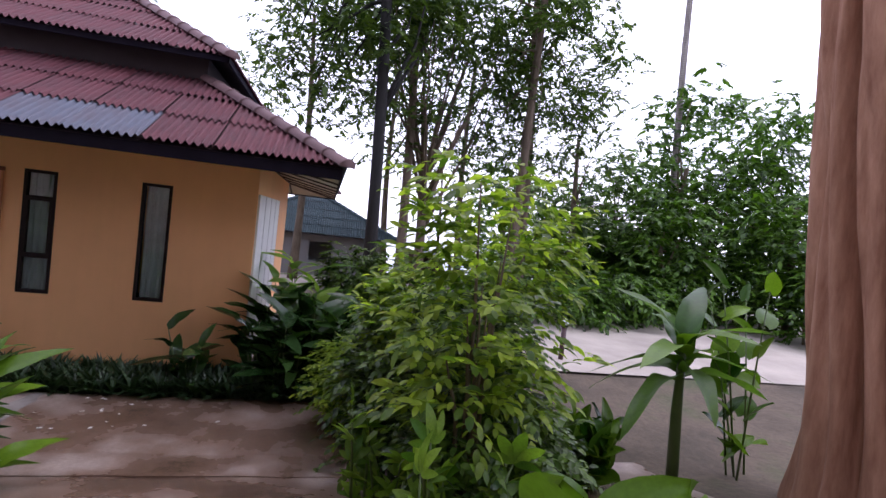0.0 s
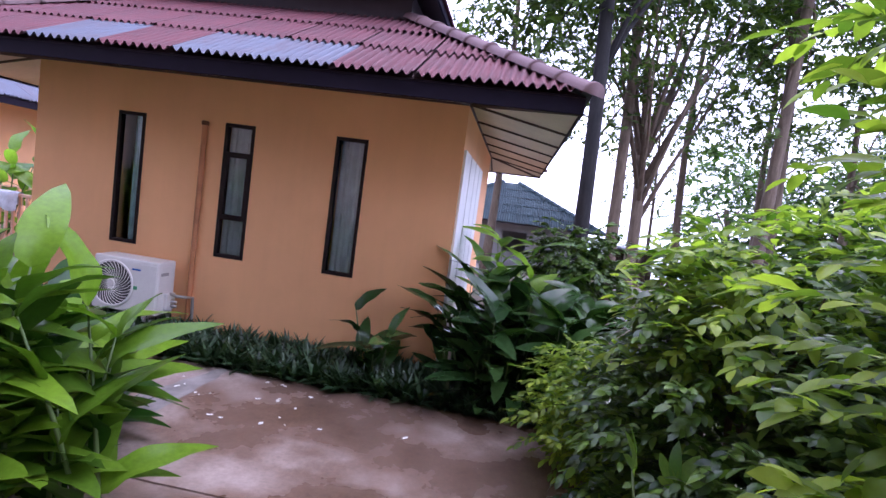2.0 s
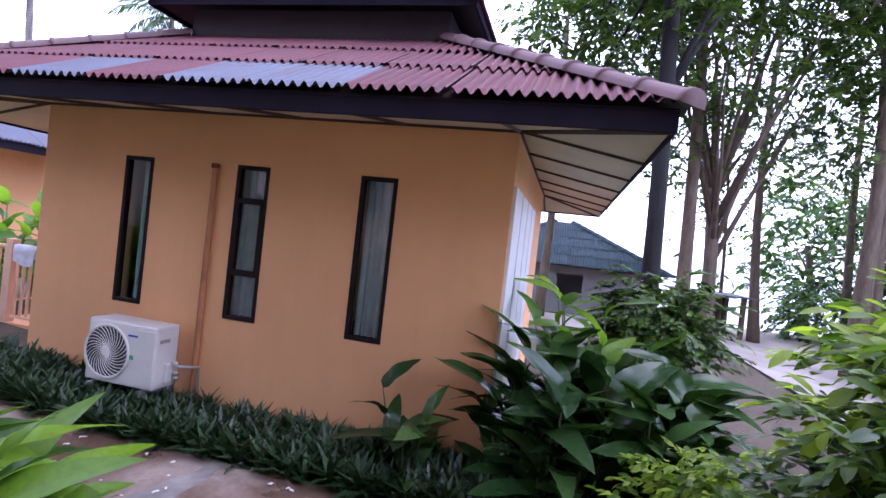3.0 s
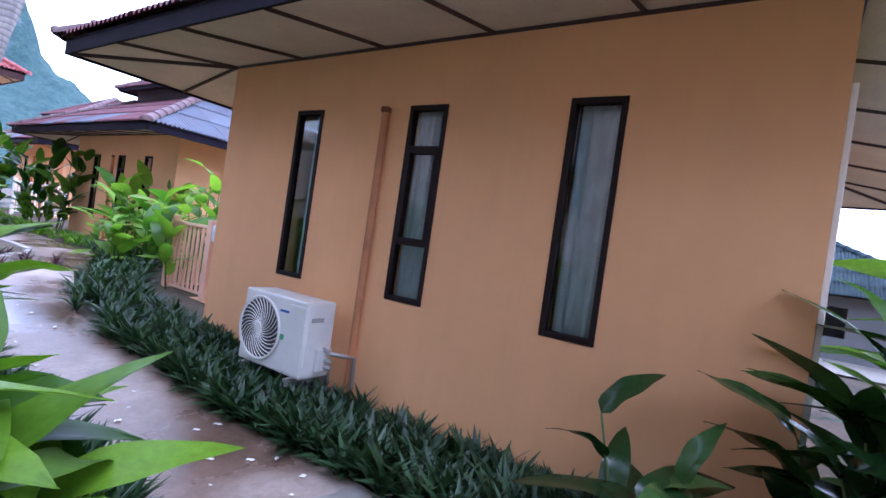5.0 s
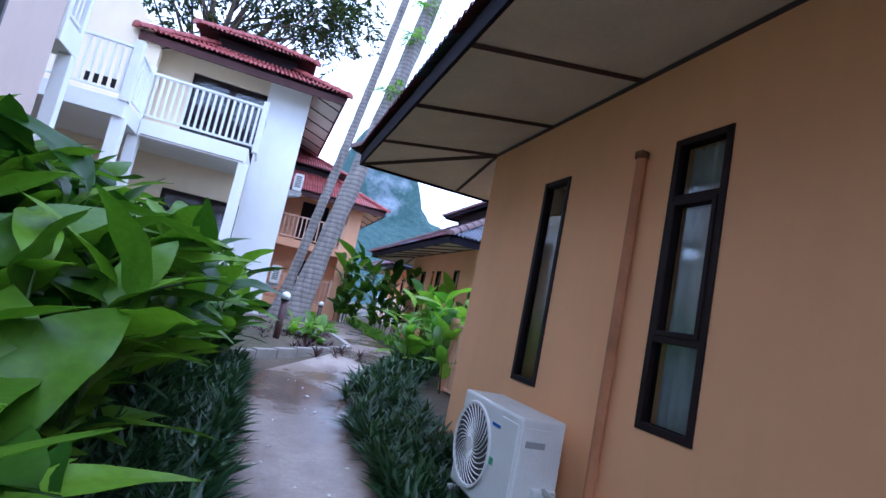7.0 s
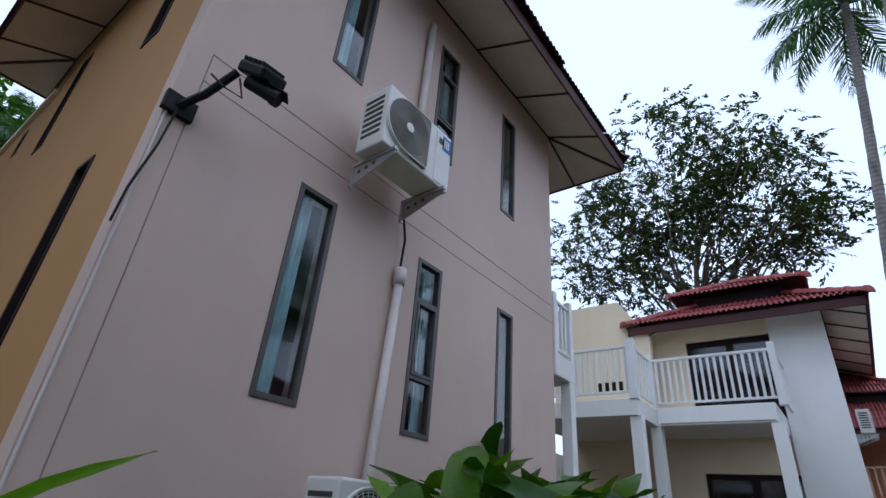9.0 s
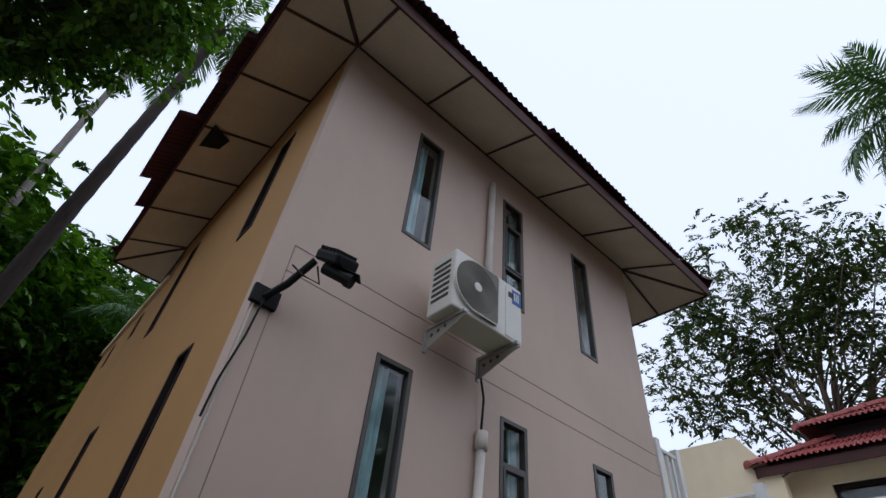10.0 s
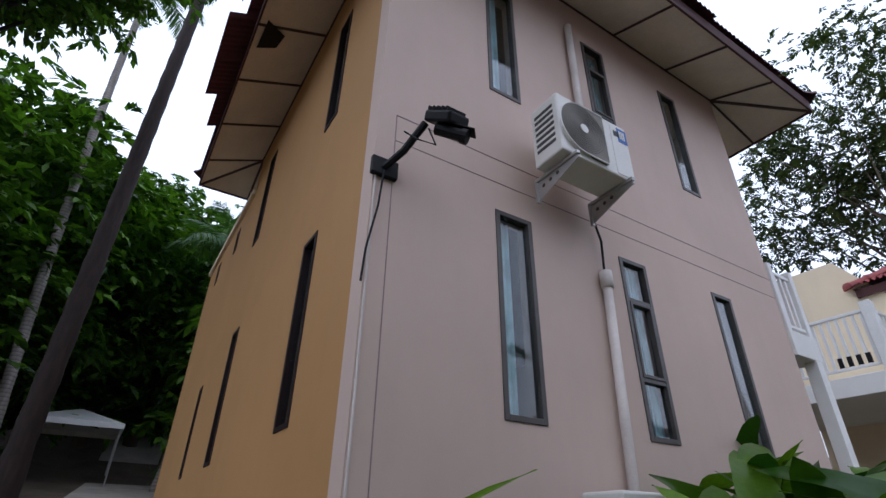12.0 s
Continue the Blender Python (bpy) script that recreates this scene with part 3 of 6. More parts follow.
# ---------------------------------------------------------------- air conditioner
def air_conditioner(label, m, w=0.86, h=0.6, d=0.32, swirl=True, badge=M_BLUE, brackets=True, back_slats=False, below=0.0, dee=False):
    """Outdoor unit. m: lower corner at the back, x along its width, y out of the wall."""
    ac = thing("air_conditioner", label, "air conditioner")
    ac.matrix_world = m
    bm = bmesh.new()
    box(bm, (0, 0, 0), (w, d, h), 0.018)
    body = part("casing", bm, M_AC, ac)
    body.matrix_parent_inverse = Matrix()
    cx, cz, r = w * 0.3, h * 0.5, h * 0.42
    bm = bmesh.new()
    n = 40
    ring = lambda rad, y: [bm.verts.new((cx + rad * math.cos(2 * math.pi * i / n), y, cz + rad * math.sin(2 * math.pi * i / n))) for i in range(n)]
    a, b, c, e = ring(r * 1.06, d + 0.002), ring(r * 1.03, d + 0.016), ring(r * 0.97, d + 0.014), ring(r * 0.95, d + 0.003)
    for p, q in ((a, b), (b, c), (c, e)):
        for i in range(n):
            bm.faces.new((p[i], p[(i + 1) % n], q[(i + 1) % n], q[i]))
    part("fan_ring", bm, M_AC, ac)
    bm = bmesh.new()
    f = ring(r * 0.96, d + 0.003)
    bm.faces.new(f)
    part("fan_opening", bm, M_AC_DARK, ac, "dark fan opening")
    if dee:
        out_line = [(cx + r * 1.02 * math.cos(a), cz + r * 1.02 * math.sin(a)) for a in np.linspace(math.pi / 2, 3 * math.pi / 2, 20)] + [(cx + r * 0.95, cz - r * 1.02), (cx + r * 1.02, cz - r * 0.9), (cx + r * 1.02, cz + r * 0.9), (cx + r * 0.95, cz + r * 1.02)]
        bm = bmesh.new()
        lo = [bm.verts.new((x, d + 0.001, z)) for x, z in out_line]
        hi = [bm.verts.new((x, d + 0.028, z)) for x, z in out_line]
        bm.faces.new(hi)
        for i in range(len(lo)):
            bm.faces.new((lo[i], lo[(i + 1) % len(lo)], hi[(i + 1) % len(lo)], hi[i]))
        part("grille_plate", bm, plain("brown_grey_grille", (0.17, 0.155, 0.125), 0.6, 0.0, 0.2, 8.0, 160.0, 0.6), ac, "brown-grey fan grille with one square side")
        bm = bmesh.new()
        tube(bm, [(x, d + 0.026, z) for x, z in out_line + out_line[:1]], 0.008, 6)
        part("grille_rim", bm, M_AC, ac)
        for j in range(3, 13):
            bm = bmesh.new()
            rr = r * j / 13
            tube(bm, [(cx + rr * math.cos(t), d + 0.029, cz + rr * math.sin(t)) for t in np.linspace(0, 2 * math.pi, 33)], 0.0028, 4)
            part("grille_ring", bm, M_AC_DARK, ac)
        bm = bmesh.new()
        tube(bm, [(cx, d + 0.02, cz), (cx, d + 0.036, cz)], r * 0.17, 16)
        part("hub", bm, M_AC, ac)
    k = 0 if dee else 30
    for j in range(k):
        bm = bmesh.new()
        pts = []
        for s in range(7):
            rr = r * (0.16 + 0.8 * s / 6)
            an = 2 * math.pi * j / k + (0.9 * (s / 6) if swirl else 0.0)
            pts.append((cx + rr * math.cos(an), d + 0.012 + 0.006 * math.sin(s / 6 * 3.1), cz + rr * math.sin(an)))
        tube(bm, pts, 0.0045, 4)
        part("grille_bar", bm, M_AC, ac)
    if not swirl and not dee:
        for j in range(1, 12):
            bm = bmesh.new()
            rr = r * j / 12
            tube(bm, [(cx + rr * math.cos(t), d + 0.014, cz + rr * math.sin(t)) for t in np.linspace(0, 2 * math.pi, 33)], 0.003, 4)
            part("grille_ring", bm, M_AC, ac)
    bm = bmesh.new()
    tube(bm, [(cx, d + 0.004, cz), (cx, d + 0.022, cz)], r * 0.17, 16)
    part("hub", bm, M_AC, ac)
    # service cover with a grip, end flange, badge and rating plate
    box_part("service_cover", (w * 0.74, d - 0.004, 0.03), (w - 0.012, d + 0.006, h - 0.05), M_AC, ac, "", 0.004)
    if badge is M_BLUE:
        box_part("side_cover", (w - 0.004, d * 0.3, 0.04), (w + 0.006, d * 0.92, h - 0.06), M_AC, ac, "", 0.004)
        # raised plate; shade of the grip's hollow is put into its grey
        box_part("grip", (w + 0.004, d * 0.42, h * 0.74), (w + 0.012, d * 0.84, h * 0.8), plain("grip_shadow_grey", (0.36, 0.355, 0.34), 0.5), ac, "grip plate, grey as the shade of a recess", 0.004)
        for z in (0.16, 0.24):
            bm = bmesh.new()
            tube(bm, [(w + 0.04, d * 0.3, h * z), (w + 0.12, d * 0.3, h * z)], 0.022, 10)
            part("valve", bm, M_STEEL, ac, "brass and steel pipe valve", True)
    else:
        # dark plate coloured like the shaded hollow of a grip
        box_part("grip", (w * 0.78, d + 0.004, h * 0.74), (w - 0.05, d + 0.009, h * 0.84), M_AC_DARK, ac)
    if badge is M_BLUE:
        box_part("badge", (w * 0.6, d, h * 0.8), (w * 0.735, d + 0.004, h * 0.83), badge, ac, "small blue maker's mark")
        box_part("sticker", (w * 0.64, d, h * 0.44), (w * 0.7, d + 0.003, h * 0.51), M_GREEN_PRINT, ac, "green sticker")
    else:
        box_part("badge", (w * 0.84, d + 0.004, h * 0.66), (w * 0.98, d + 0.009, h * 0.92), M_BLUE, ac, "square blue maker's mark")
        for i in range(3):
            box_part("mark", (w * (0.865 + 0.03 * i), d + 0.009, h * 0.72), (w * (0.882 + 0.03 * i), d + 0.012, h * 0.87), M_WHITE_PAINT, ac)
    box_part("valve_cover", (w, 0.03, 0.06), (w + 0.05, 0.2, h * 0.4), M_AC, ac, "", 0.012)
    if back_slats:
        for i in range(7):
            z = h * (0.2 + 0.1 * i)
            box_part("vent_slot", (-0.004, 0.05, z), (0.0, d * 0.82, z + 0.034), M_AC_DARK, ac)
    if brackets:
        for x in (0.12, w - 0.12):
            bm = bmesh.new()
            box(bm, (x - 0.02, -0.13, -0.04), (x + 0.02, d + 0.06, -0.004), 0.003)
            box(bm, (x - 0.02, -0.13, -0.26), (x + 0.02, -0.1, -0.04), 0.003)
            prof = ((-0.1, -0.24), (-0.1, -0.04), (d + 0.05, -0.04), (d + 0.05, -0.075))
            f0 = [bm.verts.new((x - 0.004, a, z)) for a, z in prof]
            f1 = [bm.verts.new((x + 0.004, a, z)) for a, z in prof]
            bm.faces.new(f0)
            bm.faces.new(f1[::-1])
            for i in range(4):
                bm.faces.new((f0[i], f0[(i + 1) % 4], f1[(i + 1) % 4], f1[i]))
            br = part("bracket", bm, M_STEEL, ac, "steel wall bracket with dark discs for holes")
            # dark discs on the uncut plate, coloured as shaded holes
            for a, z in ((-0.03, -0.11), (0.06, -0.095), (0.15, -0.08)):
                bm = bmesh.new()
                tube(bm, [(x - 0.006, a, z), (x + 0.006, a, z)], 0.02, 10)
                part("hole", bm, M_AC_DARK, br)
    else:
        for x in (0.1, w - 0.16):
            box_part("foot", (x, 0.0, -0.05 - below), (x + 0.07, d, 0.001), M_STEEL, ac, "", 0.004)
    return ac


# ---------------------------------------------------------------- the orange bungalow
HX0, HX1, HY0, HY1, HTOP = 0.0, 5.7, -1.64, 4.35, 3.6


def bungalow(label):
    h = thing("bungalow", label, "house", "tropical bungalows")
    wins = ((3.09, 0.405, 1.19, 2.97), (1.53, 0.42, 1.19, 2.97), (0.0, 0.42, 1.19, 2.97))
    # front, seen from the walk; runs from its far end to its near end
    bm = bmesh.new()
    holes = [(HY1 - y, HY1 - y + w, a, b) for y, w, a, b in wins]
    wall_mesh(bm, (HX0, HY1, 0), (0, -1, 0), (-1, 0, 0), HY1 - HY0, -0.3, HTOP, 0.2, holes)
    front = part("wall", bm, M_ORANGE, h, "smooth orange plastered wall")
    for i, (y, w, a, b) in enumerate(wins):
        m = local_frame((HX0, y, a), (0, -1, 0), (-1, 0, 0))
        if i == 1:
            window(h, m, w, b - a, M_FRAME, M_CURTAIN, bars=((b - a) * 0.3, (b - a) * 0.78), sash=((b - a) * 0.31, (b - a) * 0.77))
        else:
            window(h, m, w, b - a, M_FRAME, M_CURTAIN_TEAL if i == 0 else M_CURTAIN, part_drawn=0.62 if i == 0 else 0.9)
    for o, ax, out, ln, holes in (((HX0 + 0.2, HY0, 0), (1, 0, 0), (0, -1, 0), HX1 - HX0 - 0.2, []),
                                  ((HX1, HY0 + 0.2, 0), (0, 1, 0), (1, 0, 0), HY1 - HY0 - 0.4, []),
                                  ((HX1, HY1, 0), (-1, 0, 0), (0, 1, 0), HX1 - HX0 - 0.2, [(2.6, 3.6, 0.55, 2.6)])):
        bm = bmesh.new()
        wall_mesh(bm, o, ax, out, ln, -0.3, HTOP, 0.2, holes)
        part("wall", bm, M_ORANGE, h)
    box_part("door", (2.1, HY1 - 0.12, 0.55), (3.1, HY1 - 0.06, 2.6), M_FRAME, h, "dark wooden door", 0.01)
    box_part("ceiling", (0.2, HY0 + 0.2, 3.4), (HX1 - 0.2, HY1 - 0.2, 3.45), M_ROOM, h)
    box_part("floor_slab", (0.2, HY0 + 0.2, 0.2), (HX1 - 0.2, HY1 - 0.2, 0.35), M_ROOM, h)
    ex0, ex1, ey0, ey1 = -1.34, 6.95, -2.84, 5.55
    soffit_and_fascia(h, ex0, ex1, ey0, ey1, HX0, HX1, HY0, HY1, 3.32, 3.56, M_FASCIA, 1.15, 0.14)
    g = M_ROOF_GREY
    swap = {(0, 0, 3): g, (0, 0, 5): g, (0, 0, 6): g, (3, 0, 5): g, (3, 0, 6): g, (3, 0, 7): g, (3, 1, 6): g, (0, 1, 3): M_ROOF, }
    swap.update({(1, r, c): g for r in range(3) for c in range(10)})
    hip_roof(h, ex0 - 0.09, ex1 + 0.09, ey0 - 0.09, ey1 + 0.09, 3.47, 2.42, 0.56, M_ROOF, M_RIDGE, swap)
    cx, cy = (ex0 + ex1) / 2, (ey0 + ey1) / 2
    hx, hy = (ex1 - ex0) / 2 + 0.09 - 2.42, (ey1 - ey0) / 2 + 0.09 - 2.42
    bm = bmesh.new()
    box(bm, (cx - hx, cy - hy, 4.55), (cx + hx, cy + hy, 5.2))
    part("clerestory", bm, M_BAND, h, "dark timber band between the two roofs")
    for lo, hi in (((cx - hx - 0.4, cy - hy - 0.4, 5.09), (cx - hx - 0.37, cy + hy + 0.4, 5.18)), ((cx - hx - 0.4, cy - hy - 0.4, 5.09), (cx + hx + 0.4, cy - hy - 0.37, 5.18)),
                   ((cx - hx - 0.4, cy + hy + 0.37, 5.09), (cx + hx + 0.4, cy + hy + 0.4, 5.18)), ((cx + hx + 0.37, cy - hy - 0.4, 5.09), (cx + hx + 0.4, cy + hy + 0.4, 5.18))):
        box_part("fascia", lo, hi, M_FASCIA, h)
    hip_roof(h, cx - hx - 0.45, cx + hx + 0.45, cy - hy - 0.45, cy + hy + 0.45, 5.17, hy + 0.44, 0.6, M_ROOF, M_RIDGE)
    # painted cable duct up the wall, stained at its head
    bm = bmesh.new()
    tube(bm, [(-0.035, 1.8, 0.2), (-0.035, 1.8, 2.92)], 0.035, 10)
    part("cable_duct", bm, M_PIPE_ORANGE, h, "stained orange cable duct")
    box_part("duct_head", (-0.074, 1.762, 2.9), (-0.002, 1.838, 2.96), plain("rusty_head", (0.2, 0.08, 0.04), 0.8, 0.0, 0.4, 12.0), h, "stained head of the duct", 0.015)
    return h


house_a = bungalow("orange plastered bungalow with a maroon two-tier corrugated roof")
house_b = copy_thing(house_a, pose(3.0, 12.9, 0.0))
house_b["label"] = "orange bungalow further along the walk, grey sheets in its roof"
house_c = copy_thing(house_a, pose(5.2, 26.5, 0.2))
house_c["label"] = "far orange bungalow beside the garden walk"
# white folding boards with dark gaps along the sea side of the nearest bungalow
for k in range(4):
    x = 0.04 + 0.82 * k
    board = box_part("side_board", (x, HY0 - 0.036, 0.1), (x + 0.74, HY0 - 0.003, 3.0), M_WHITE_PAINT, house_a, "white painted side board", 0.004)
    box_part("gap_strip", (x + 0.742, HY0 - 0.03, 0.1), (x + 0.818, HY0 - 0.003, 2.96), M_FRAME, house_a)
ac_a = air_conditioner("white outdoor air conditioner on steel wall brackets with black fan grille", local_frame((-0.18, 2.83, 0.39), (0, -1, 0), (-1, 0, 0)), 0.9, 0.69, 0.34)
bm = bmesh.new()
tube(bm, [(-0.3, 1.9, 0.66), (-0.3, 1.8, 0.64), (-0.2, 1.74, 0.62), (-0.08, 1.72, 0.6), (-0.06, 1.72, 0.3)], 0.02, 8)
part("pipe", bm, M_STEEL, None)
bpy.data.objects["pipe"].parent = ac_a
bpy.data.objects["pipe"].matrix_parent_inverse = ac_a.matrix_world.inverted()

ac_d = copy_thing(ac_a, Matrix.Translation((3.0, 12.9, 0.0)) @ ac_a.matrix_world)
ac_d["label"] = "white air conditioner below a window of the further bungalow"

# ---------------------------------------------------------------- railings


def railing(parent, a, b, z0, z1, mat, gap=0.12, post=0.09, ends=(True, True), label=""):
    """Posts, two rails and upright slats between two points on the plan."""
    a, b = Vector((*a, 0)), Vector((*b, 0))
    d = (b - a)
    ln = d.length
    m = local_frame((a.x, a.y, 0), d / ln, Vector((d.y, -d.x, 0)) / ln)

    def add(name, lo, hi, bev=0.006):
        bm = bmesh.new()
        box(bm, lo, hi, bev)
        bm.transform(m)
        part(name, bm, mat, parent)
    for k, x in ((0, 0.0), (1, ln)):
        if ends[k]:
            add("post", (x - post / 2, -post / 2, z0 - 0.05), (x + post / 2, post / 2, z1 + 0.1))
    add("rail", (post / 2, -0.03, z1 - 0.05), (ln - post / 2, 0.03, z1))
    add("rail", (post / 2, -0.025, z0 + 0.07), (ln - post / 2, 0.025, z0 + 0.11))
    n = max(2, int(ln / gap))
    for i in range(1, n):
        x = ln * i / n
        add("slat", (x - 0.022, -0.014, z0 + 0.11), (x + 0.022, 0.014, z1 - 0.05), 0.0)


fence = thing("fence", "peach painted timber porch fence beside the bungalow", "fence")
railing(fence, (1.16, 7.5), (1.16, 6.3), 0.3, 1.52, M_PEACH_PAINT, 0.12, 0.13)
railing(fence, (1.16, 6.3), (1.16, 5.0), 0.3, 1.52, M_PEACH_PAINT, 0.12, 0.13, (False, True))
railing(fence, (1.16, 7.5), (3.4, 7.5), 0.3, 1.52, M_PEACH_PAINT, 0.12, 0.13, (False, True))
box_part("deck", (1.1, 4.6, 0.0), (3.45, 7.58, 0.3), M_PEACH, fence)

porch = thing("fence", "white porch fence before the far bungalow", "fence")
railing(porch, (3.3, 23.6), (5.0, 23.6), 0.6, 1.9, M_WHITE_PAINT, 0.14, 0.12)

bm = bmesh.new()
prev = None
for i in range(13):
    t = i / 12
    y = 5.78 + 0.42 * t
    row = [bm.verts.new((1.16 + dx + 0.012 * math.sin(9 * t + k), y, 1.545 - dz)) for k, (dx, dz) in enumerate(((-0.075, 0.3 + 0.03 * math.sin(5 * t)), (-0.07, 0.1), (-0.05, 0.005), (0.0, -0.008), (0.05, 0.005), (0.065, 0.22)))]
    if prev:
        for k in range(5):
            bm.faces.new((prev[k], prev[k + 1], row[k + 1], row[k]))
    prev = row
tagged(part("towel", bm, plain("pale_towel", (0.6, 0.62, 0.66), 0.95, 0.0, 0.2, 8.0, 150.0, 0.3), None, "", True), "pale grey towel drying over the porch fence", "towel")

# ---------------------------------------------------------------- the pink two-storey house
PX, PY0, PY1, PXB, PZ0, PZ1 = -5.2, 0.55, 6.4, -10.9, 0.3, 8.4
pink = thing("apartment_house", "pink plastered two-storey guest house with deep boarded eaves", "house")
wins = ((1.716, 0.407, 2.64, 4.42, "A"), (3.282, 0.406, 2.64, 4.42, "B"), (4.842, 0.38, 2.64, 4.42, "C"), (1.716, 0.407, 5.88, 7.66, "A"), (3.282, 0.406, 5.88, 7.66, "B"), (4.842, 0.38, 5.88, 7.66, "C"))
bm = bmesh.new()
wall_mesh(bm, (PX, PY0, 0), (0, 1, 0), (1, 0, 0), PY1 - PY0, PZ0, PZ1, 0.2, [(y - PY0, y - PY0 + w, a, b) for y, w, a, b, _ in wins])
part("wall", bm, M_PINK, pink, "pink plastered front wall")
for y, w, a, b, k in wins:
    m = local_frame((PX, y, a), (0, 1, 0), (1, 0, 0))
    hh = b - a
    if k == "B":
        window(pink, m, w, hh, M_FRAME_GREY, M_CURTAIN_TEAL, bars=(hh * 0.3, hh * 0.74), sash=(hh * 0.31, hh * 0.73), part_drawn=0.3)
    else:
        window(pink, m, w, hh, M_FRAME_GREY, M_CURTAIN_TEAL, part_drawn=0.68, at_start=True)
# ochre side wall
side = ((1.2, 0.38, 2.64, 4.42), (4.27, 0.38, 2.64, 4.42), (1.16, 0.38, 5.88, 7.62), (4.32, 0.38, 5.88, 7.62))
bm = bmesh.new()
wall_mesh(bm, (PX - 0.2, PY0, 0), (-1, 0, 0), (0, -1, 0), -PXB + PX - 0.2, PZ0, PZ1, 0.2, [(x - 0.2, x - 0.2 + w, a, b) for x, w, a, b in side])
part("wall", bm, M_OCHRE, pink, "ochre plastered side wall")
for x, w, a, b in side:
    window(pink, local_frame((PX - x, PY0, a), (-1, 0, 0), (0, -1, 0)), w, b - a, M_FRAME, M_CURTAIN_TEAL, part_drawn=0.4)
bm = bmesh.new()
wall_mesh(bm, (PXB, PY1, 0), (1, 0, 0), (0, 1, 0), PX - PXB - 0.2, PZ0, PZ1, 0.2, [])
part("wall", bm, M_PINK, pink)
bm = bmesh.new()
wall_mesh(bm, (PXB, PY1 - 0.2, 0), (0, -1, 0), (-1, 0, 0), PY1 - PY0 - 0.4, PZ0, PZ1, 0.2, [])
part("wall", bm, M_PINK, pink)
box_part("floor_slab", (PXB + 0.2, PY0 + 0.2, 4.95), (PX - 0.2, PY1 - 0.2, 5.15), M_ROOM, pink)
box_part("ceiling", (PXB + 0.2, PY0 + 0.2, 8.0), (PX - 0.2, PY1 - 0.2, 8.1), M_ROOM, pink)
soffit_and_fascia(pink, PXB - 0.9, PX + 0.92, PY0 - 0.92, PY1 + 1.1, PXB, PX, PY0, PY1, 7.93, 8.33, M_FASCIA_BROWN, 1.25, 0.2)
hip_roof(pink, PXB - 1.0, PX + 1.0, PY0 - 1.0, PY1 + 1.18, 8.15, 2.3, 0.55, M_ROOF, M_RIDGE,
         slip={(1, 7): 0.02, (1, 6): 0.12, (1, 5): 0.1, (1, 4): 0.3, (1, 3): 0.3, (1, 2): 0.14, (2, 0): 0.03, (2, 1): 0.08, (2, 2): 0.02, (2, 4): 0.07, (2, 5): 0.06})
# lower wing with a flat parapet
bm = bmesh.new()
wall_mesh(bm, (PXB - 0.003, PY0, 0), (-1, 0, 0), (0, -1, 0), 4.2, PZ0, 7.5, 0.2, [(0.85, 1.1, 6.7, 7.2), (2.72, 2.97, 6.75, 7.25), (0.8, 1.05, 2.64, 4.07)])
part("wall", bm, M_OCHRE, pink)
for x, a, b in ((0.85, 6.7, 7.2), (2.72, 6.75, 7.25), (0.8, 2.64, 4.07)):
    window(pink, local_frame((PXB - x, PY0, a), (-1, 0, 0), (0, -1, 0)), 0.25, b - a, M_FRAME, M_CURTAIN_TEAL, part_drawn=0.4)
box_part("wing_wall", (PXB - 4.2, PY0 + 0.21, PZ0), (PXB - 4.0, PY1, 7.5), M_OCHRE, pink)
box_part("wing_roof", (PXB - 4.25, PY0 - 0.06, 7.5), (PXB - 0.003, PY1, 7.62), M_CREAM, pink, "", 0.01)
# hairline joints in the plaster
for lo, hi in (((PX, PY0 + 0.16, 4.985), (PX + 0.003, PY1, 4.995)), ((PX, PY0 + 0.16, 1.2), (PX + 0.003, PY0 + 0.168, 4.985)), ((PX, PY0 + 0.16, 4.715), (PX + 0.003, PY1, 4.723))):
    box_part("joint", lo, hi, plain("dark_joint", (0.3, 0.23, 0.22), 0.9), pink)
# corner drain strip and cable
bm = bmesh.new()
tube(bm, [(PX + 0.008, PY0 + 0.02, 0.6), (PX + 0.008, PY0 + 0.02, 4.3)], 0.009, 8)
part("cable_strip", bm, M_PVC, pink)
# rain pipe
bm = bmesh.new()
tube(bm, [(PX + 0.06, 2.86, 1.3), (PX + 0.06, 2.97, 4.02)], 0.043, 12)
tube(bm, [(PX + 0.06, 2.97, 3.96), (PX + 0.06, 2.97, 4.13)], 0.06, 12)
part("drain_pipe", bm, M_PVC, pink, "pale plastic pipe with a collar", True)
bm = bmesh.new()
tube(bm, [(PX + 0.06, 2.97, 5.3), (PX + 0.06, 3.0, 7.7)], 0.045, 12)
part("drain_pipe", bm, M_PVC, pink, "pale plastic pipe", True)
bm = bmesh.new()
tube(bm, [(PX + 0.05, 2.97, 4.12), (PX + 0.08, 2.96, 4.45), (PX + 0.04, 2.92, 4.8)], 0.012, 6)
part("cable", bm, M_BLACK, pink)
ac_b = air_conditioner("weathered white air conditioner high on the pink wall on steel brackets", local_frame((-4.95, 2.0, 4.81), (0, 1, 0), (1, 0, 0)), 0.93, 0.67, 0.35, False, M_WHITE_PAINT, True, True, 0.0, True)
ac_c = air_conditioner("white air conditioner behind the broad leaves with blue maker's mark", local_frame((-5.0, 2.18, 1.57), (0, 1, 0), (1, 0, 0)), 0.9, 0.62, 0.35, False, M_WHITE_PAINT, False, True, 0.6)

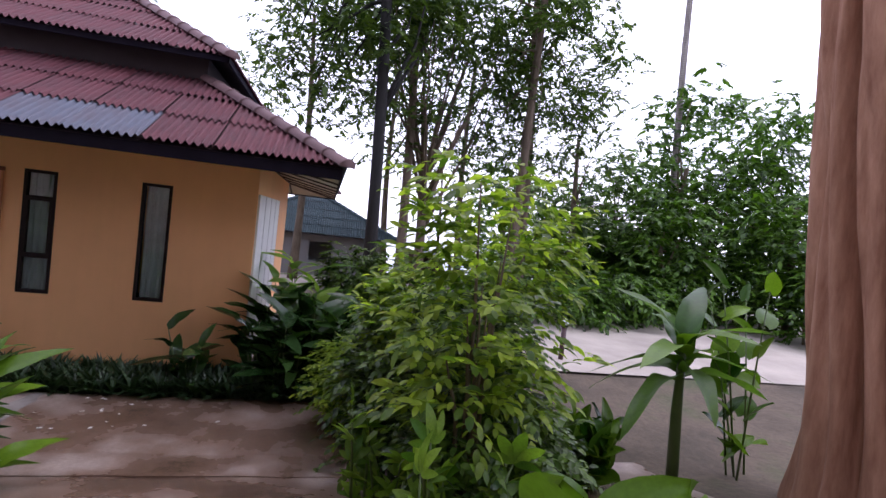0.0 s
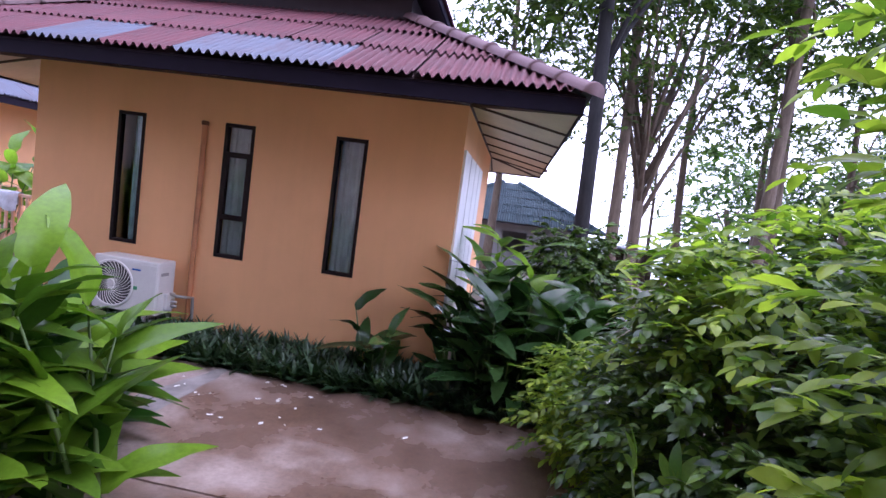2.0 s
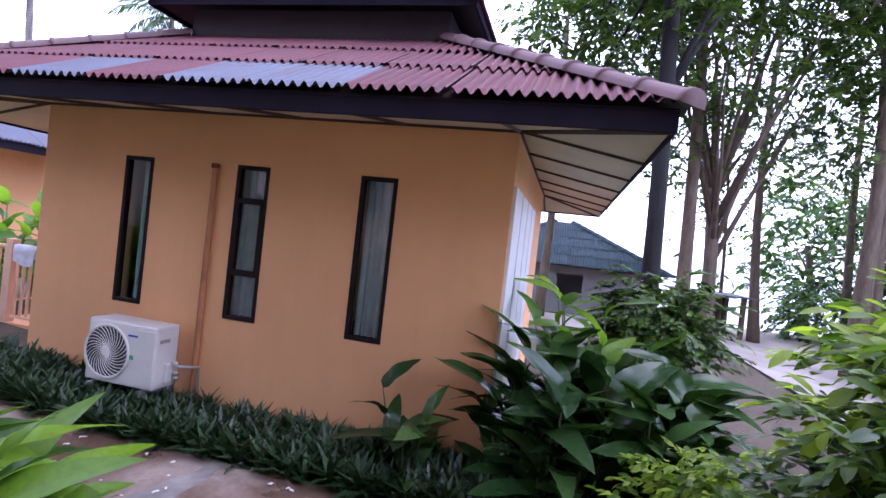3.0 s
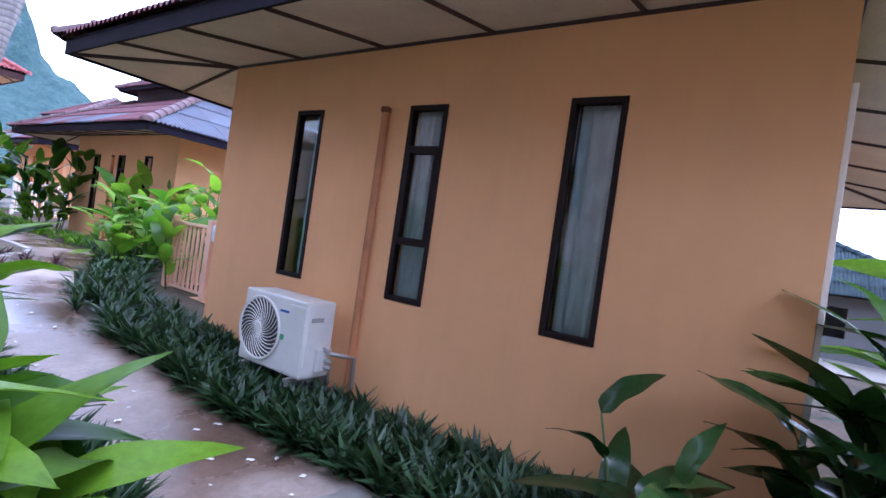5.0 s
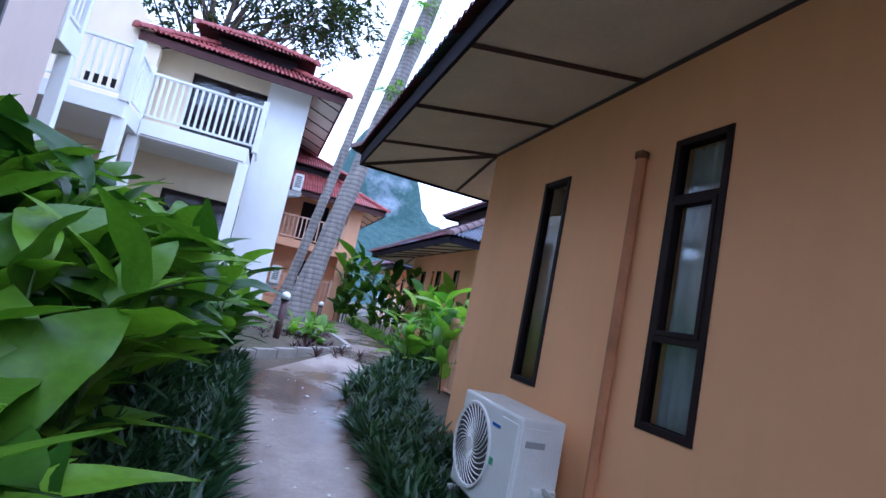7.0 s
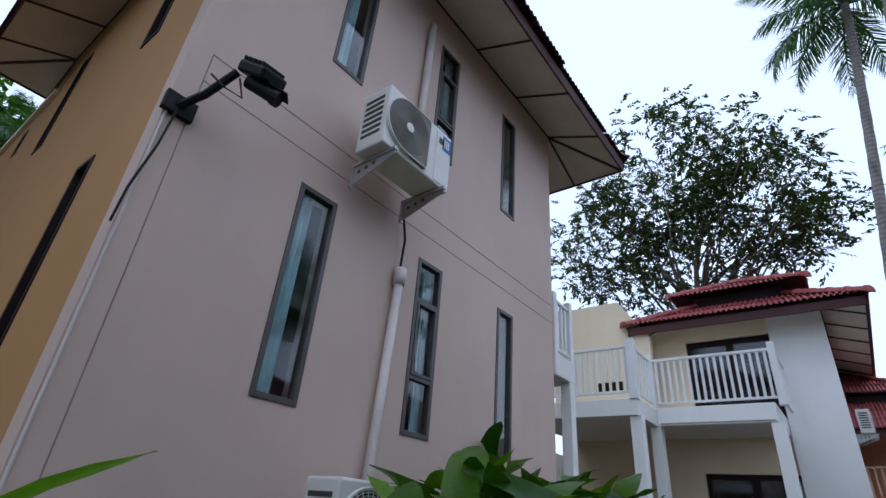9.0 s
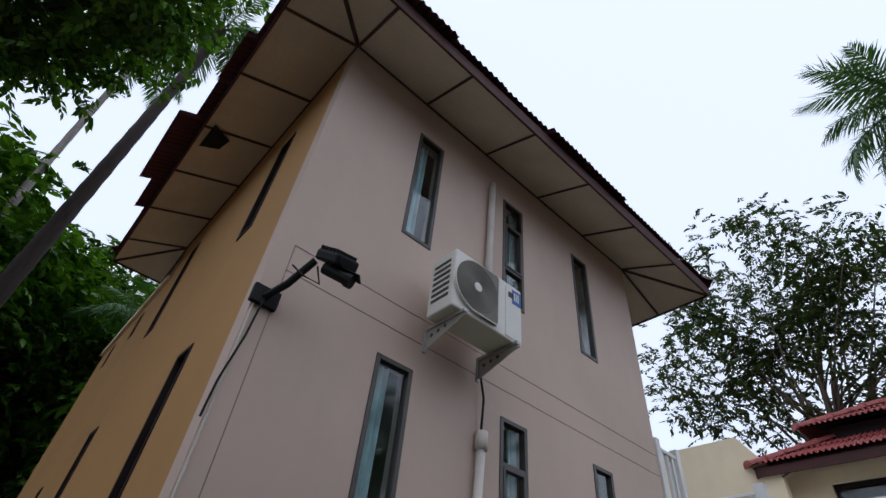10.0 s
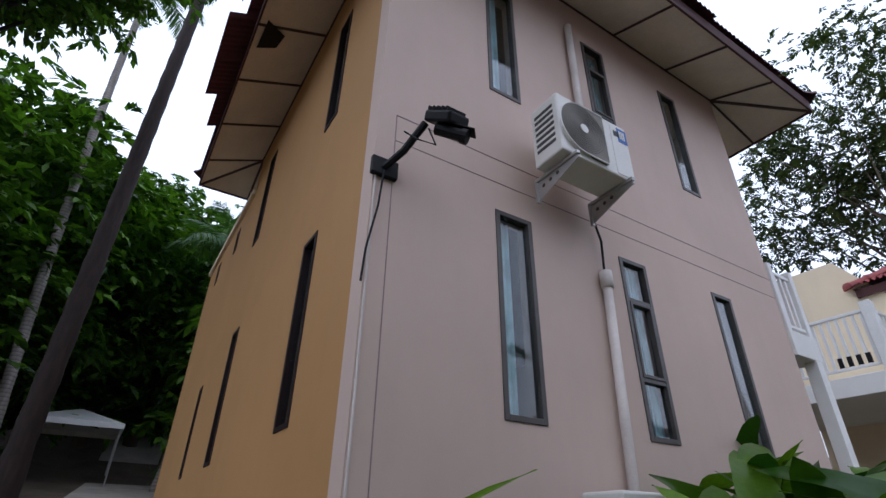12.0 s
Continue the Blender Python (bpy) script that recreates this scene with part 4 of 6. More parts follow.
# balcony at the far end of the pink house
def end_balcony():
    b = thing("balcony", "white railed balcony at the end of the pink house", "balcony")
    box_part("balcony_floor", (-7.6, PY1 + 0.004, 3.95), (-5.16, 7.06, 4.28), M_WHITE, b, "white balcony slab", 0.01)
    railing(b, (-5.22, 7.0), (-7.55, 7.0), 4.28, 5.16, M_WHITE_PAINT, 0.115, 0.1)
    railing(b, (-5.22, PY1 + 0.06), (-5.22, 7.0), 4.28, 5.16, M_WHITE_PAINT, 0.115, 0.1, (True, False))
    box_part("column", (-5.32, 6.86, 0.3), (-5.16, 7.02, 3.95), M_WHITE, b, "", 0.01)


end_balcony()

# flood light and camera on an arm at the corner
cc = thing("security_camera", "black security light and camera on an arm with loose cables", "camera")
cy0, cz0 = 0.62, 4.4
box_part("wall_plate", (PX, cy0 - 0.1, cz0 - 0.1), (PX + 0.05, cy0 + 0.12, cz0 + 0.06), M_BLACK, cc, "", 0.008)
bm = bmesh.new()
tube(bm, [(PX + 0.04, cy0, cz0 - 0.03), (PX + 0.2, cy0 + 0.08, cz0 + 0.06), (PX + 0.36, cy0 + 0.17, cz0 + 0.26)], 0.03, 8)
part("arm", bm, M_BLACK, cc)
bm = bmesh.new()
box(bm, (-0.12, -0.12, -0.045), (0.14, 0.12, 0.045), 0.02)
for i in range(5):
    box(bm, (-0.1 + i * 0.045, -0.11, 0.045), (-0.085 + i * 0.045, 0.11, 0.075), 0.0)
bm.transform(pose(PX + 0.44, cy0 + 0.3, cz0 + 0.3, 20, 28, 25))
part("flood_lamp", bm, M_BLACK, cc)
bm = bmesh.new()
tube(bm, [(-0.13, 0, 0), (0.08, 0, 0)], 0.048, 12)
tube(bm, [(0.08, 0, 0), (0.13, 0, 0)], 0.058, 12)
box(bm, (-0.1, -0.055, 0.045), (0.17, 0.055, 0.056), 0.004)
bm.transform(pose(PX + 0.48, cy0 + 0.33, cz0 + 0.15, 0, 25, 50))
part("camera_body", bm, M_BLACK, cc)
bm = bmesh.new()
tube(bm, [(PX + 0.36, cy0 + 0.2, cz0 + 0.22), (PX + 0.4, cy0 + 0.24, cz0 + 0.05), (PX + 0.33, cy0 + 0.12, cz0 + 0.1), (PX + 0.25, cy0 + 0.05, cz0 + 0.2)], 0.008, 6)
tube(bm, [(PX + 0.05, cy0, cz0 - 0.05), (PX + 0.06, cy0 - 0.03, cz0 - 0.4), (PX + 0.03, cy0 - 0.08, cz0 - 0.75), (PX + 0.02, cy0 - 0.09, cz0 - 1.0)], 0.009, 6)
part("cable", bm, M_BLACK, cc)

# ---------------------------------------------------------------- white balcony house
wh = thing("balcony_house", "white two-storey house with railed balconies and red roof", "house")
WX0, WX1, WY, WB = -7.4, -2.13, 12.0, 17.5
doors = [(2.7, 4.4, 4.38, 6.1), (2.7, 4.4, 1.4, 3.4)]
bm = bmesh.new()
wall_mesh(bm, (WX0, WY, 0), (1, 0, 0), (0, -1, 0), WX1 - WX0 - 0.95, 0.2, 6.5, 0.2, doors)
part("wall", bm, M_CREAM, wh, "cream wall at the back of the balconies")
bm = bmesh.new()
wall_mesh(bm, (WX1 - 0.95, WY - 0.1, 0), (1, 0, 0), (0, -1, 0), 0.95, 0.2, 6.5, 0.3, [])
part("wall", bm, M_WHITE, wh, "white plastered wall")
bm = bmesh.new()
wall_mesh(bm, (WX1, WY + 0.2, 0), (0, 1, 0), (1, 0, 0), WB - WY - 0.2, 0.2, 6.5, 0.2, [])
part("wall", bm, M_WHITE, wh, "white plastered wall")
bm = bmesh.new()
wall_mesh(bm, (WX1, WB, 0), (-1, 0, 0), (0, 1, 0), WX1 - WX0, 0.2, 6.5, 0.2, [])
part("wall", bm, M_WHITE, wh)
for a, b, c, d in doors:
    dr = box_part("balcony_door", (WX0 + a, WY + 0.08, c), (WX0 + b, WY + 0.14, d), M_FRAME, wh, "dark glazed balcony door", 0.01)
    for k in range(2):
        x = WX0 + a + 0.08 + k * 0.85
        box_part("pane", (x, WY + 0.066, c + 0.1), (x + 0.7, WY + 0.076, d - 0.1), M_GLASS, dr)
for z in (4.05, 1.1):
    box_part("balcony_floor", (-5.05, WY - 1.55, z), (WX1 - 0.96, WY - 0.003, z + 0.33), M_WHITE, wh, "white balcony slab", 0.01)
    box_part("balcony_floor", (WX0, WY - 2.65, z), (-5.06, WY - 0.003, z + 0.3), M_WHITE, wh, "white balcony slab", 0.01)
    # thin grey strip low along the slab's front edge
    box_part("drip_stain", (-5.0, WY - 1.556, z + 0.02), (WX1 - 1.0, WY - 1.551, z + 0.05), M_KERB, wh)
railing(wh, (-5.1, WY - 1.5), (-2.98, WY - 1.5), 4.38, 5.33, M_WHITE_PAINT, 0.115, 0.11)
railing(wh, (-5.1, WY - 2.6), (-5.1, WY - 1.5), 4.38, 5.33, M_WHITE_PAINT, 0.14, 0.15, (True, False))
railing(wh, (-6.9, WY - 2.6), (-5.1, WY - 2.6), 4.38, 5.33, M_WHITE_PAINT, 0.115, 0.11, (True, False))
railing(wh, (-2.98, WY - 1.45), (-2.98, WY - 0.12), 4.38, 5.33, M_WHITE_PAINT, 0.115, 0.11, (False, False))
railing(wh, (-5.1, WY - 1.5), (-2.98, WY - 1.5), 1.4, 2.35, M_WHITE_PAINT, 0.115, 0.11)
for i in range(4):
    box_part("slot", (-5.75 + 0.13 * i, WY - 2.615, 4.5), (-5.68 + 0.13 * i, WY - 2.6, 4.66), M_BLACK, wh, "small dark slot in the railing", 0.0)
for x, y in ((-5.12, WY - 2.5), (-3.12, WY - 1.44), (-5.12, WY - 1.4)):
    box_part("column", (x - 0.1, y - 0.1, 0.2), (x + 0.1, y + 0.1, 4.06), M_WHITE, wh, "", 0.01)
bm = bmesh.new()
vs = [bm.verts.new((x, y, z)) for y in (WY - 0.6, WY - 0.4) for x, z in ((-7.6, 4.35), (-5.3, 4.35), (-5.3, 6.15), (-5.95, 7.08), (-7.6, 7.08))]
bm.faces.new(vs[:5][::-1])
bm.faces.new(vs[5:])
for i in range(5):
    bm.faces.new((vs[i], vs[(i + 1) % 5], vs[5 + (i + 1) % 5], vs[5 + i]))
part("parapet", bm, M_CREAM, wh, "cream gable parapet")
soffit_and_fascia(wh, -5.7, -1.45, WY - 0.65, WB + 0.7, -5.2, WX1, WY - 0.1, WB, 6.22, 6.45, M_FASCIA_BROWN, 1.0, 0.14)
hip_roof(wh, -5.8, -1.35, WY - 0.75, WB + 0.8, 6.4, 1.3, 0.52, M_ROOF_RED, M_ROOF_RED)
box_part("clerestory", (-4.5, WY + 0.55, 6.95), (-2.65, WB - 0.5, 7.3), M_BAND, wh)
hip_roof(wh, -4.95, -2.2, WY + 0.1, WB, 7.25, 1.37, 0.5, M_ROOF_RED, M_ROOF_RED)

wh.matrix_world = Matrix.Translation((0.93, -0.37, -0.96)) @ Matrix.Scale(1.36, 4)

# ---------------------------------------------------------------- peach house further on
pe = thing("balcony_house", "peach two-storey house with railed balconies and red roof", "house")
EX0, EX1, EY, EB = -5.4, 1.1, 19.5, 27.0
bm = bmesh.new()
wall_mesh(bm, (EX1 - 0.55, EY, 0), (1, 0, 0), (0, -1, 0), 0.55, 0.2, 5.3, 0.2, [])
part("wall", bm, M_PEACH, pe)
bm = bmesh.new()
wall_mesh(bm, (EX1, EY + 0.2, 0), (0, 1, 0), (1, 0, 0), EB - EY, 0.2, 5.3, 0.2, [])
part("wall", bm, M_PEACH, pe)
bm = bmesh.new()
wall_mesh(bm, (EX0, EY + 1.3, 0), (1, 0, 0), (0, -1, 0), EX1 - EX0 - 0.2, 0.2, 5.3, 0.2, [(4.2, 5.3, 3.4, 5.1), (4.4, 5.4, 1.0, 2.7)])
part("wall", bm, M_PEACH, pe)
for c, d in ((3.4, 5.1), (1.0, 2.7)):
    box_part("balcony_door", (EX0 + 4.2, EY + 1.4, c), (EX0 + 5.4, EY + 1.44, d), M_FRAME, pe, "dark balcony door")
for z in (3.05, 0.75):
    box_part("balcony_floor", (EX0, EY, z), (EX1 - 0.55, EY + 1.3, z + 0.3), M_PEACH, pe)
    railing(pe, (EX0 + 2, EY + 0.1), (EX1 - 0.6, EY + 0.1), z + 0.3, z + 1.25, M_PEACH_PAINT, 0.16, 0.12)
soffit_and_fascia(pe, EX0 - 0.5, EX1 + 0.75, EY - 0.6, EB + 0.7, EX0, EX1, EY + 0.2, EB, 5.0, 5.25, M_FASCIA_BROWN, 1.2, 0.16)
hip_roof(pe, EX0 - 0.6, EX1 + 0.85, EY - 0.7, EB + 0.8, 5.2, 2.0, 0.55, M_ROOF_RED, M_ROOF_RED)
box_part("clerestory", (EX0 + 1.6, EY + 1.5, 6.1), (EX1 - 1.3, EB - 1.4, 6.55), M_BAND, pe)
hip_roof(pe, EX0 + 1.1, EX1 - 0.8, EY + 0.95, EB - 0.85, 6.55, 2.2, 0.5, M_ROOF_RED, M_ROOF_RED)

# ---------------------------------------------------------------- plants
LEAF_SMALL = (np.array([(0, 0, 0), (0.24, 0.42, 0.05), (0, 1, -0.04), (-0.24, 0.42, 0.05)]), [(0, 1, 2), (0, 2, 3)])


def long_leaf(width, stations=6, droop=0.25, cup=0.12, wave=0.0):
    """A lance-shaped leaf, one long, folded along its rib and bending down."""
    v, f = [], []
    for i in range(stations):
        t = i / (stations - 1)
        w = width * max(0.0, math.sin(math.pi * (0.04 + 0.96 * t) ** 0.9)) ** 0.6 if 0 < i < stations - 1 else width * 0.04 * (i == 0)
        z = 0.16 * t - droop * t * t
        q = wave * math.sin(t * 13)
        v += [(-w, t, z + cup * w + q), (-w * 0.5, t, z + cup * w * 0.6), (0, t, z), (w * 0.5, t, z + cup * w * 0.6), (w, t, z + cup * w - q)]
    for i in range(stations - 1):
        a = 5 * i
        f += [(a + k, a + k + 1, a + k + 6, a + k + 5) for k in range(4)]
    return np.array(v), f


STRAP = (np.array([(-0.03, 0, 0), (0.03, 0, 0), (-0.085, 0.45, 0.1), (0, 0.45, 0.07), (0.085, 0.45, 0.1), (0, 1, -0.05)]), [(0, 3, 2), (0, 1, 3), (1, 4, 3), (2, 3, 5), (3, 4, 5)])


def leaf_mesh(name, place, heading, pitch, roll, size, template, mat):
    """One mesh of many leaves. heading, pitch, roll in radians: pitch lifts the tip."""
    tv, tf = template
    n = len(place)
    ch, sh, cp, sp, cr, sr = np.cos(heading), np.sin(heading), np.cos(pitch), np.sin(pitch), np.cos(roll), np.sin(roll)
    v = tv[None] * np.asarray(size)[:, None, None]
    x, y, z = v[..., 0], v[..., 1], v[..., 2]
    x, z = x * cr[:, None] + z * sr[:, None], -x * sr[:, None] + z * cr[:, None]
    y, z = y * cp[:, None] - z * sp[:, None], y * sp[:, None] + z * cp[:, None]
    x, y = x * ch[:, None] - y * sh[:, None], x * sh[:, None] + y * ch[:, None]
    out = np.stack([x, y, z], -1) + np.asarray(place)[:, None, :]
    k = len(tv)
    loops = np.concatenate([(np.array([i for f in tf for i in f])[None] + (np.arange(n) * k)[:, None]).ravel()])
    sizes = np.tile([len(f) for f in tf], n)
    me = bpy.data.meshes.new(name)
    me.vertices.add(n * k)
    me.vertices.foreach_set("co", out.reshape(-1))
    me.loops.add(len(loops))
    me.loops.foreach_set("vertex_index", loops)
    me.polygons.add(len(sizes))
    me.polygons.foreach_set("loop_start", np.concatenate([[0], np.cumsum(sizes)[:-1]]))
    me.polygons.foreach_set("loop_total", sizes)
    me.update(calc_edges=True)
    me.materials.append(mat)
    me.polygons.foreach_set("use_smooth", [True] * len(me.polygons))
    return me


rng = np.random.default_rng(7)


def clumps(centres, per, spread_r, size, mat, name="crown", template=LEAF_SMALL, droop=0.3, flat=0.7):
    """Leaves gathered in loose clumps round the given centres."""
    c = np.repeat(np.asarray(centres), per, 0)
    n = len(c)
    p = c + rng.normal(0, 1, (n, 3)) * np.array([spread_r, spread_r, spread_r * flat])
    return leaf_mesh(name, p, rng.uniform(0, 6.28, n), rng.normal(-droop, 0.45, n), rng.normal(0, 0.5, n), rng.uniform(0.6, 1.3, n) * size, template, mat)


def sprays(centres, twigs, length, size, mat, name="crown", leaves=11, core=None, template=LEAF_SMALL, wander=0.25, lift=0.1):
    """Leafy twigs: leaves set alternately along short drooping shoots that start at the given centres."""
    c = np.repeat(np.asarray(centres), twigs, 0)
    m = len(c)
    c = c + rng.normal(0, wander, (m, 3))
    if core is None:
        h = rng.uniform(0, 6.28, m)
    else:
        o = c - np.asarray(core)
        h = np.arctan2(-o[:, 0], o[:, 1]) + rng.normal(0, 0.7, m)
    p = rng.normal(lift, 0.3, m)
    ln = length * rng.uniform(0.6, 1.25, m)
    s = np.tile(np.linspace(0.1, 1.0, leaves), m)
    h, p, ln, c = (np.repeat(v, leaves, 0) for v in (h, p, ln, c))
    n = len(h)
    along = s * ln
    pos = c + np.stack([-np.sin(h) * np.cos(p) * along, np.cos(h) * np.cos(p) * along, np.sin(p) * along - 0.35 * along * s], -1)
    side = np.tile(np.where(np.arange(leaves) % 2, 1.0, -1.0), m)
    turn = side * (1.05 - 0.75 * s) + rng.normal(0, 0.15, n)
    return leaf_mesh(name, pos, h + turn, p - 0.25 - 0.35 * s + rng.normal(0, 0.2, n), rng.normal(0, 0.35, n), size * rng.uniform(0.7, 1.2, n), template, mat)


def shell(centre, radii, n, hollow=0.45):
    d = rng.normal(0, 1, (n, 3))
    d /= np.linalg.norm(d, axis=1)[:, None]
    r = hollow + (1 - hollow) * rng.random(n) ** 0.6
    return np.asarray(centre) + d * r[:, None] * np.asarray(radii)


def tree(label, base, top, r0, r1, limbs, crowns, leaf_size, per, mat, bark_mat, bend=0.3, spread_r=0.45, category="tree"):
    """Tapered trunk, limbs to the crown's parts, and a crown of loose clumps. crowns: (centre, radii, clumps)."""
    t = thing("tree", label, category, at=base)
    b, e = Vector(base), Vector(top)
    bm = bmesh.new()
    off = Vector((random.uniform(-bend, bend), random.uniform(-bend, bend), 0))
    pts, rad = [], []
    for i in range(9):
        k = i / 8
        pts.append(b.lerp(e, k) + off * math.sin(k * math.pi) - b)
        rad.append(r0 + (r1 - r0) * k + (0.35 * r0 * (1 - k * 6) if k < 0.16 else 0))
    pts[0].z -= 0.3
    tube(bm, pts, rad, 12)
    part("trunk", bm, bark_mat, t, "", True)
    allc = []
    for c, rr, n in crowns:
        sc = shell(c, rr, n)
        allc.append(sc)
        for j in range(limbs):
            k = random.uniform(0.45, 1.0)
            s = b.lerp(e, k) + off * math.sin(k * math.pi) - b
            g = Vector(sc[random.randrange(len(sc))]) - b
            mid = s.lerp(g, 0.5) + Vector((random.uniform(-0.3, 0.3), random.uniform(-0.3, 0.3), random.uniform(0.0, 0.5)))
            bm = bmesh.new()
            rr0 = (r0 + (r1 - r0) * k) * 0.5
            tube(bm, [s, s.lerp(mid, 0.5) + Vector((0, 0, 0.1)), mid, g], [rr0, rr0 * 0.75, rr0 * 0.5, rr0 * 0.15], 7)
            part("limb", bm, bark_mat, t, "", True)
    if allc:
        cen = np.concatenate(allc) - np.array(base)
        ob = new("crown", sprays(cen, max(2, int(per * 1.5 / 10)), spread_r * 1.3, leaf_size * 1.55, mat, "crown", 10, None, LEAF_SMALL, spread_r * 0.8))
        ob.parent = t
    return t


def frond_mesh(name, length, seed, mat):
    """A palm frond: arching rib with two rows of hanging leaflets."""
    r = np.random.default_rng(seed)
    n = 46
    t = np.linspace(0.12, 1, n)
    ribx = lambda s: np.stack([np.zeros_like(s), s * length * (1 - 0.18 * s * s), length * (0.25 * s - 0.55 * s ** 2.2)], -1)
    p = ribx(t)
    pl, hd, pt, rl, sz = [], [], [], [], []
    for sgn in (-1, 1):
        pl.append(p + r.normal(0, 0.01, p.shape))
        hd.append(sgn * -(1.25 - 0.55 * t) + r.normal(0, 0.07, n))
        pt.append(-0.45 - 0.35 * t + r.normal(0, 0.15, n))
        rl.append(r.normal(0, 0.3, n))
        sz.append(length * 0.26 * np.sin(np.pi * np.clip(0.12 + 0.8 * t, 0, 1)) + 0.08)
    strip = (np.array([(-0.02, 0, 0), (0.02, 0, 0), (0.028, 0.5, 0.0), (-0.028, 0.5, 0.0), (0, 1, -0.16)]), [(0, 1, 2, 3), (3, 2, 4)])
    me = leaf_mesh(name, np.concatenate(pl), np.concatenate(hd), np.concatenate(pt), np.concatenate(rl), np.concatenate(sz), strip, mat)
    bm = bmesh.new()
    bm.from_mesh(me)
    s = np.linspace(0, 1, 10)
    tube(bm, [tuple(q) for q in ribx(s)], [0.035 * length / 3 * (1 - 0.85 * k) for k in s], 5)
    bm.to_mesh(me)
    bm.free()
    return me


FRONDS = [frond_mesh("frond", 3.2, k, M_LEAF_PALM) for k in range(3)]


def palm(label, base, top, r0=0.19, r1=0.12, fronds=20, size=1.0, skin=None, curve=1.7):
    t = thing("coconut_palm", label, "palm tree", at=base)
    b, e = Vector(base), Vector(top)
    d = e - b
    bm = bmesh.new()
    pts, rad = [], []
    n = 46
    for i in range(n):
        k = i / (n - 1)
        q = Vector((d.x * (1 - (1 - k) ** curve), d.y * (1 - (1 - k) ** curve), d.z * k))
        pts.append(q)
        rad.append((r0 + (r1 - r0) * k + (0.12 * (1 - k * 12) if k < 1 / 12 else 0)) * (1.05 if i % 2 else 0.97))
    pts[0].z -= 0.3
    tube(bm, pts, rad, 12)
    part("trunk", bm, skin or M_BARK_PALM, t, "ringed trunk", True)
    for i in range(fronds):
        f = new("frond", FRONDS[i % 3])
        f.parent = t
        a = 360 * i / fronds * 2.4 + random.uniform(-9, 9)
        lift = 62 - 95 * (i / fronds) + random.uniform(-8, 8)
        f.matrix_local = Matrix.Translation(d) @ pose(0, 0, 0, 0, 0, a) @ pose(0, 0, 0, lift, 0, 0) @ Matrix.Scale(size * random.uniform(0.85, 1.1), 4)
    return t


BROAD_LEAVES = []
for k in range(4):
    tv, tf = long_leaf((0.19, 0.21, 0.225, 0.2)[k], 11, (0.75, 1.0, 1.25, 0.55)[k], 0.22, 0.028)
    me = leaf_mesh("leaf", np.zeros((1, 3)), np.zeros(1), np.zeros(1), np.zeros(1), np.ones(1), (tv, tf), M_LEAF_BROAD)
    BROAD_LEAVES.append(me)
BRIGHT_LEAVES = []
for k in range(3):
    me = BROAD_LEAVES[k].copy()
    me.materials[0] = M_LEAF_BRIGHT
    BRIGHT_LEAVES.append(me)

DARK_LEAVES = []
for k in range(3):
    me = BROAD_LEAVES[k].copy()
    me.materials[0] = M_LEAF_GLOSSY
    DARK_LEAVES.append(me)


def broad_plant(label, base, stems, radius, height, leaf, per_stem=7, meshes=BROAD_LEAVES, lean=0.35, category="plant", name="ginger_plant"):
    """A clump of leafy canes with long blades, each blade a part."""
    t = thing(name, label, category, at=base)
    todo = []
    for i in range(stems):
        a = random.uniform(0, 6.28)
        r = radius * math.sqrt(random.random())
        f = Vector((r * math.cos(a), r * math.sin(a), 0))
        f.z = ground_z(base[0] + f.x, base[1] + f.y) - base[2] - 0.05
        h = height * random.uniform(0.65, 1.08)
        tip = f + Vector((math.cos(a) * h * lean * random.random(), math.sin(a) * h * lean * random.random(), h))
        mid = f.lerp(tip, 0.5) + Vector((0, 0, 0.05 * h))
        bm = bmesh.new()
        tube(bm, [f, mid, tip], [0.016, 0.013, 0.006], 5)
        part("cane", bm, M_STEM, t, "", True)
        turn = random.uniform(0, 360)
        for j in range(per_stem):
            k = 0.18 + 0.82 * j / (per_stem - 1)
            p = f.lerp(tip, k)
            turn += 160 + random.uniform(-35, 35)
            todo.append((p, turn, 42 + 42 * random.random() + (6 if k > 0.9 else 0), leaf * random.uniform(0.7, 1.15)))
    for p, turn, lift, s in todo:
        o = new("leaf", meshes[random.randrange(len(meshes))])
        o.parent = t
        o.matrix_local = Matrix.Translation(p) @ pose(0, 0, 0, 0, 0, turn) @ pose(0, 0, 0, lift, random.uniform(-25, 25), 0) @ Matrix.Scale(s, 4)
    return t


# dark strap-leaved border along the bungalow
pl = []
for i in range(620):
    y = random.uniform(-3.9, 4.6)
    pl.append((random.uniform(-0.95, -0.06) + (0.05 * noise.noise((y * 3, 0, 0))), y))
for i in range(200):
    y = random.uniform(4.6, 10.5)
    pl.append((path_x(y) + random.uniform(0.62, 1.55), y))
for i in range(420):
    y = random.uniform(0.7, 6.5)
    pl.append((-2.2 - 0.75 * random.random() ** 1.3 - max(0, 1.3 - y) * 0.5, y))


def border(name, label, spots, mat, height=0.34):
    place, hd, pt, sz = [], [], [], []
    for x, y in spots:
        z = ground_z(x, y) + 0.03
        a0 = random.uniform(0, 6.28)
        for j in range(15):
            place.append((x, y, z + random.uniform(0, 0.06)))
            hd.append(a0 + j * 2.4)
            pt.append(random.uniform(0.25, 1.25))
            sz.append(random.uniform(0.7, 1.15) * height)
    n = len(place)
    ob = new(name, leaf_mesh(name, np.array(place), np.array(hd), np.array(pt), rng.normal(0, 0.2, n), np.array(sz), STRAP, mat))
    return tagged(ob, label, "plants", kind="stuff")


border("border_plants", "dark green strap-leaved border plants along walls and walk", pl, M_LEAF_DARK)

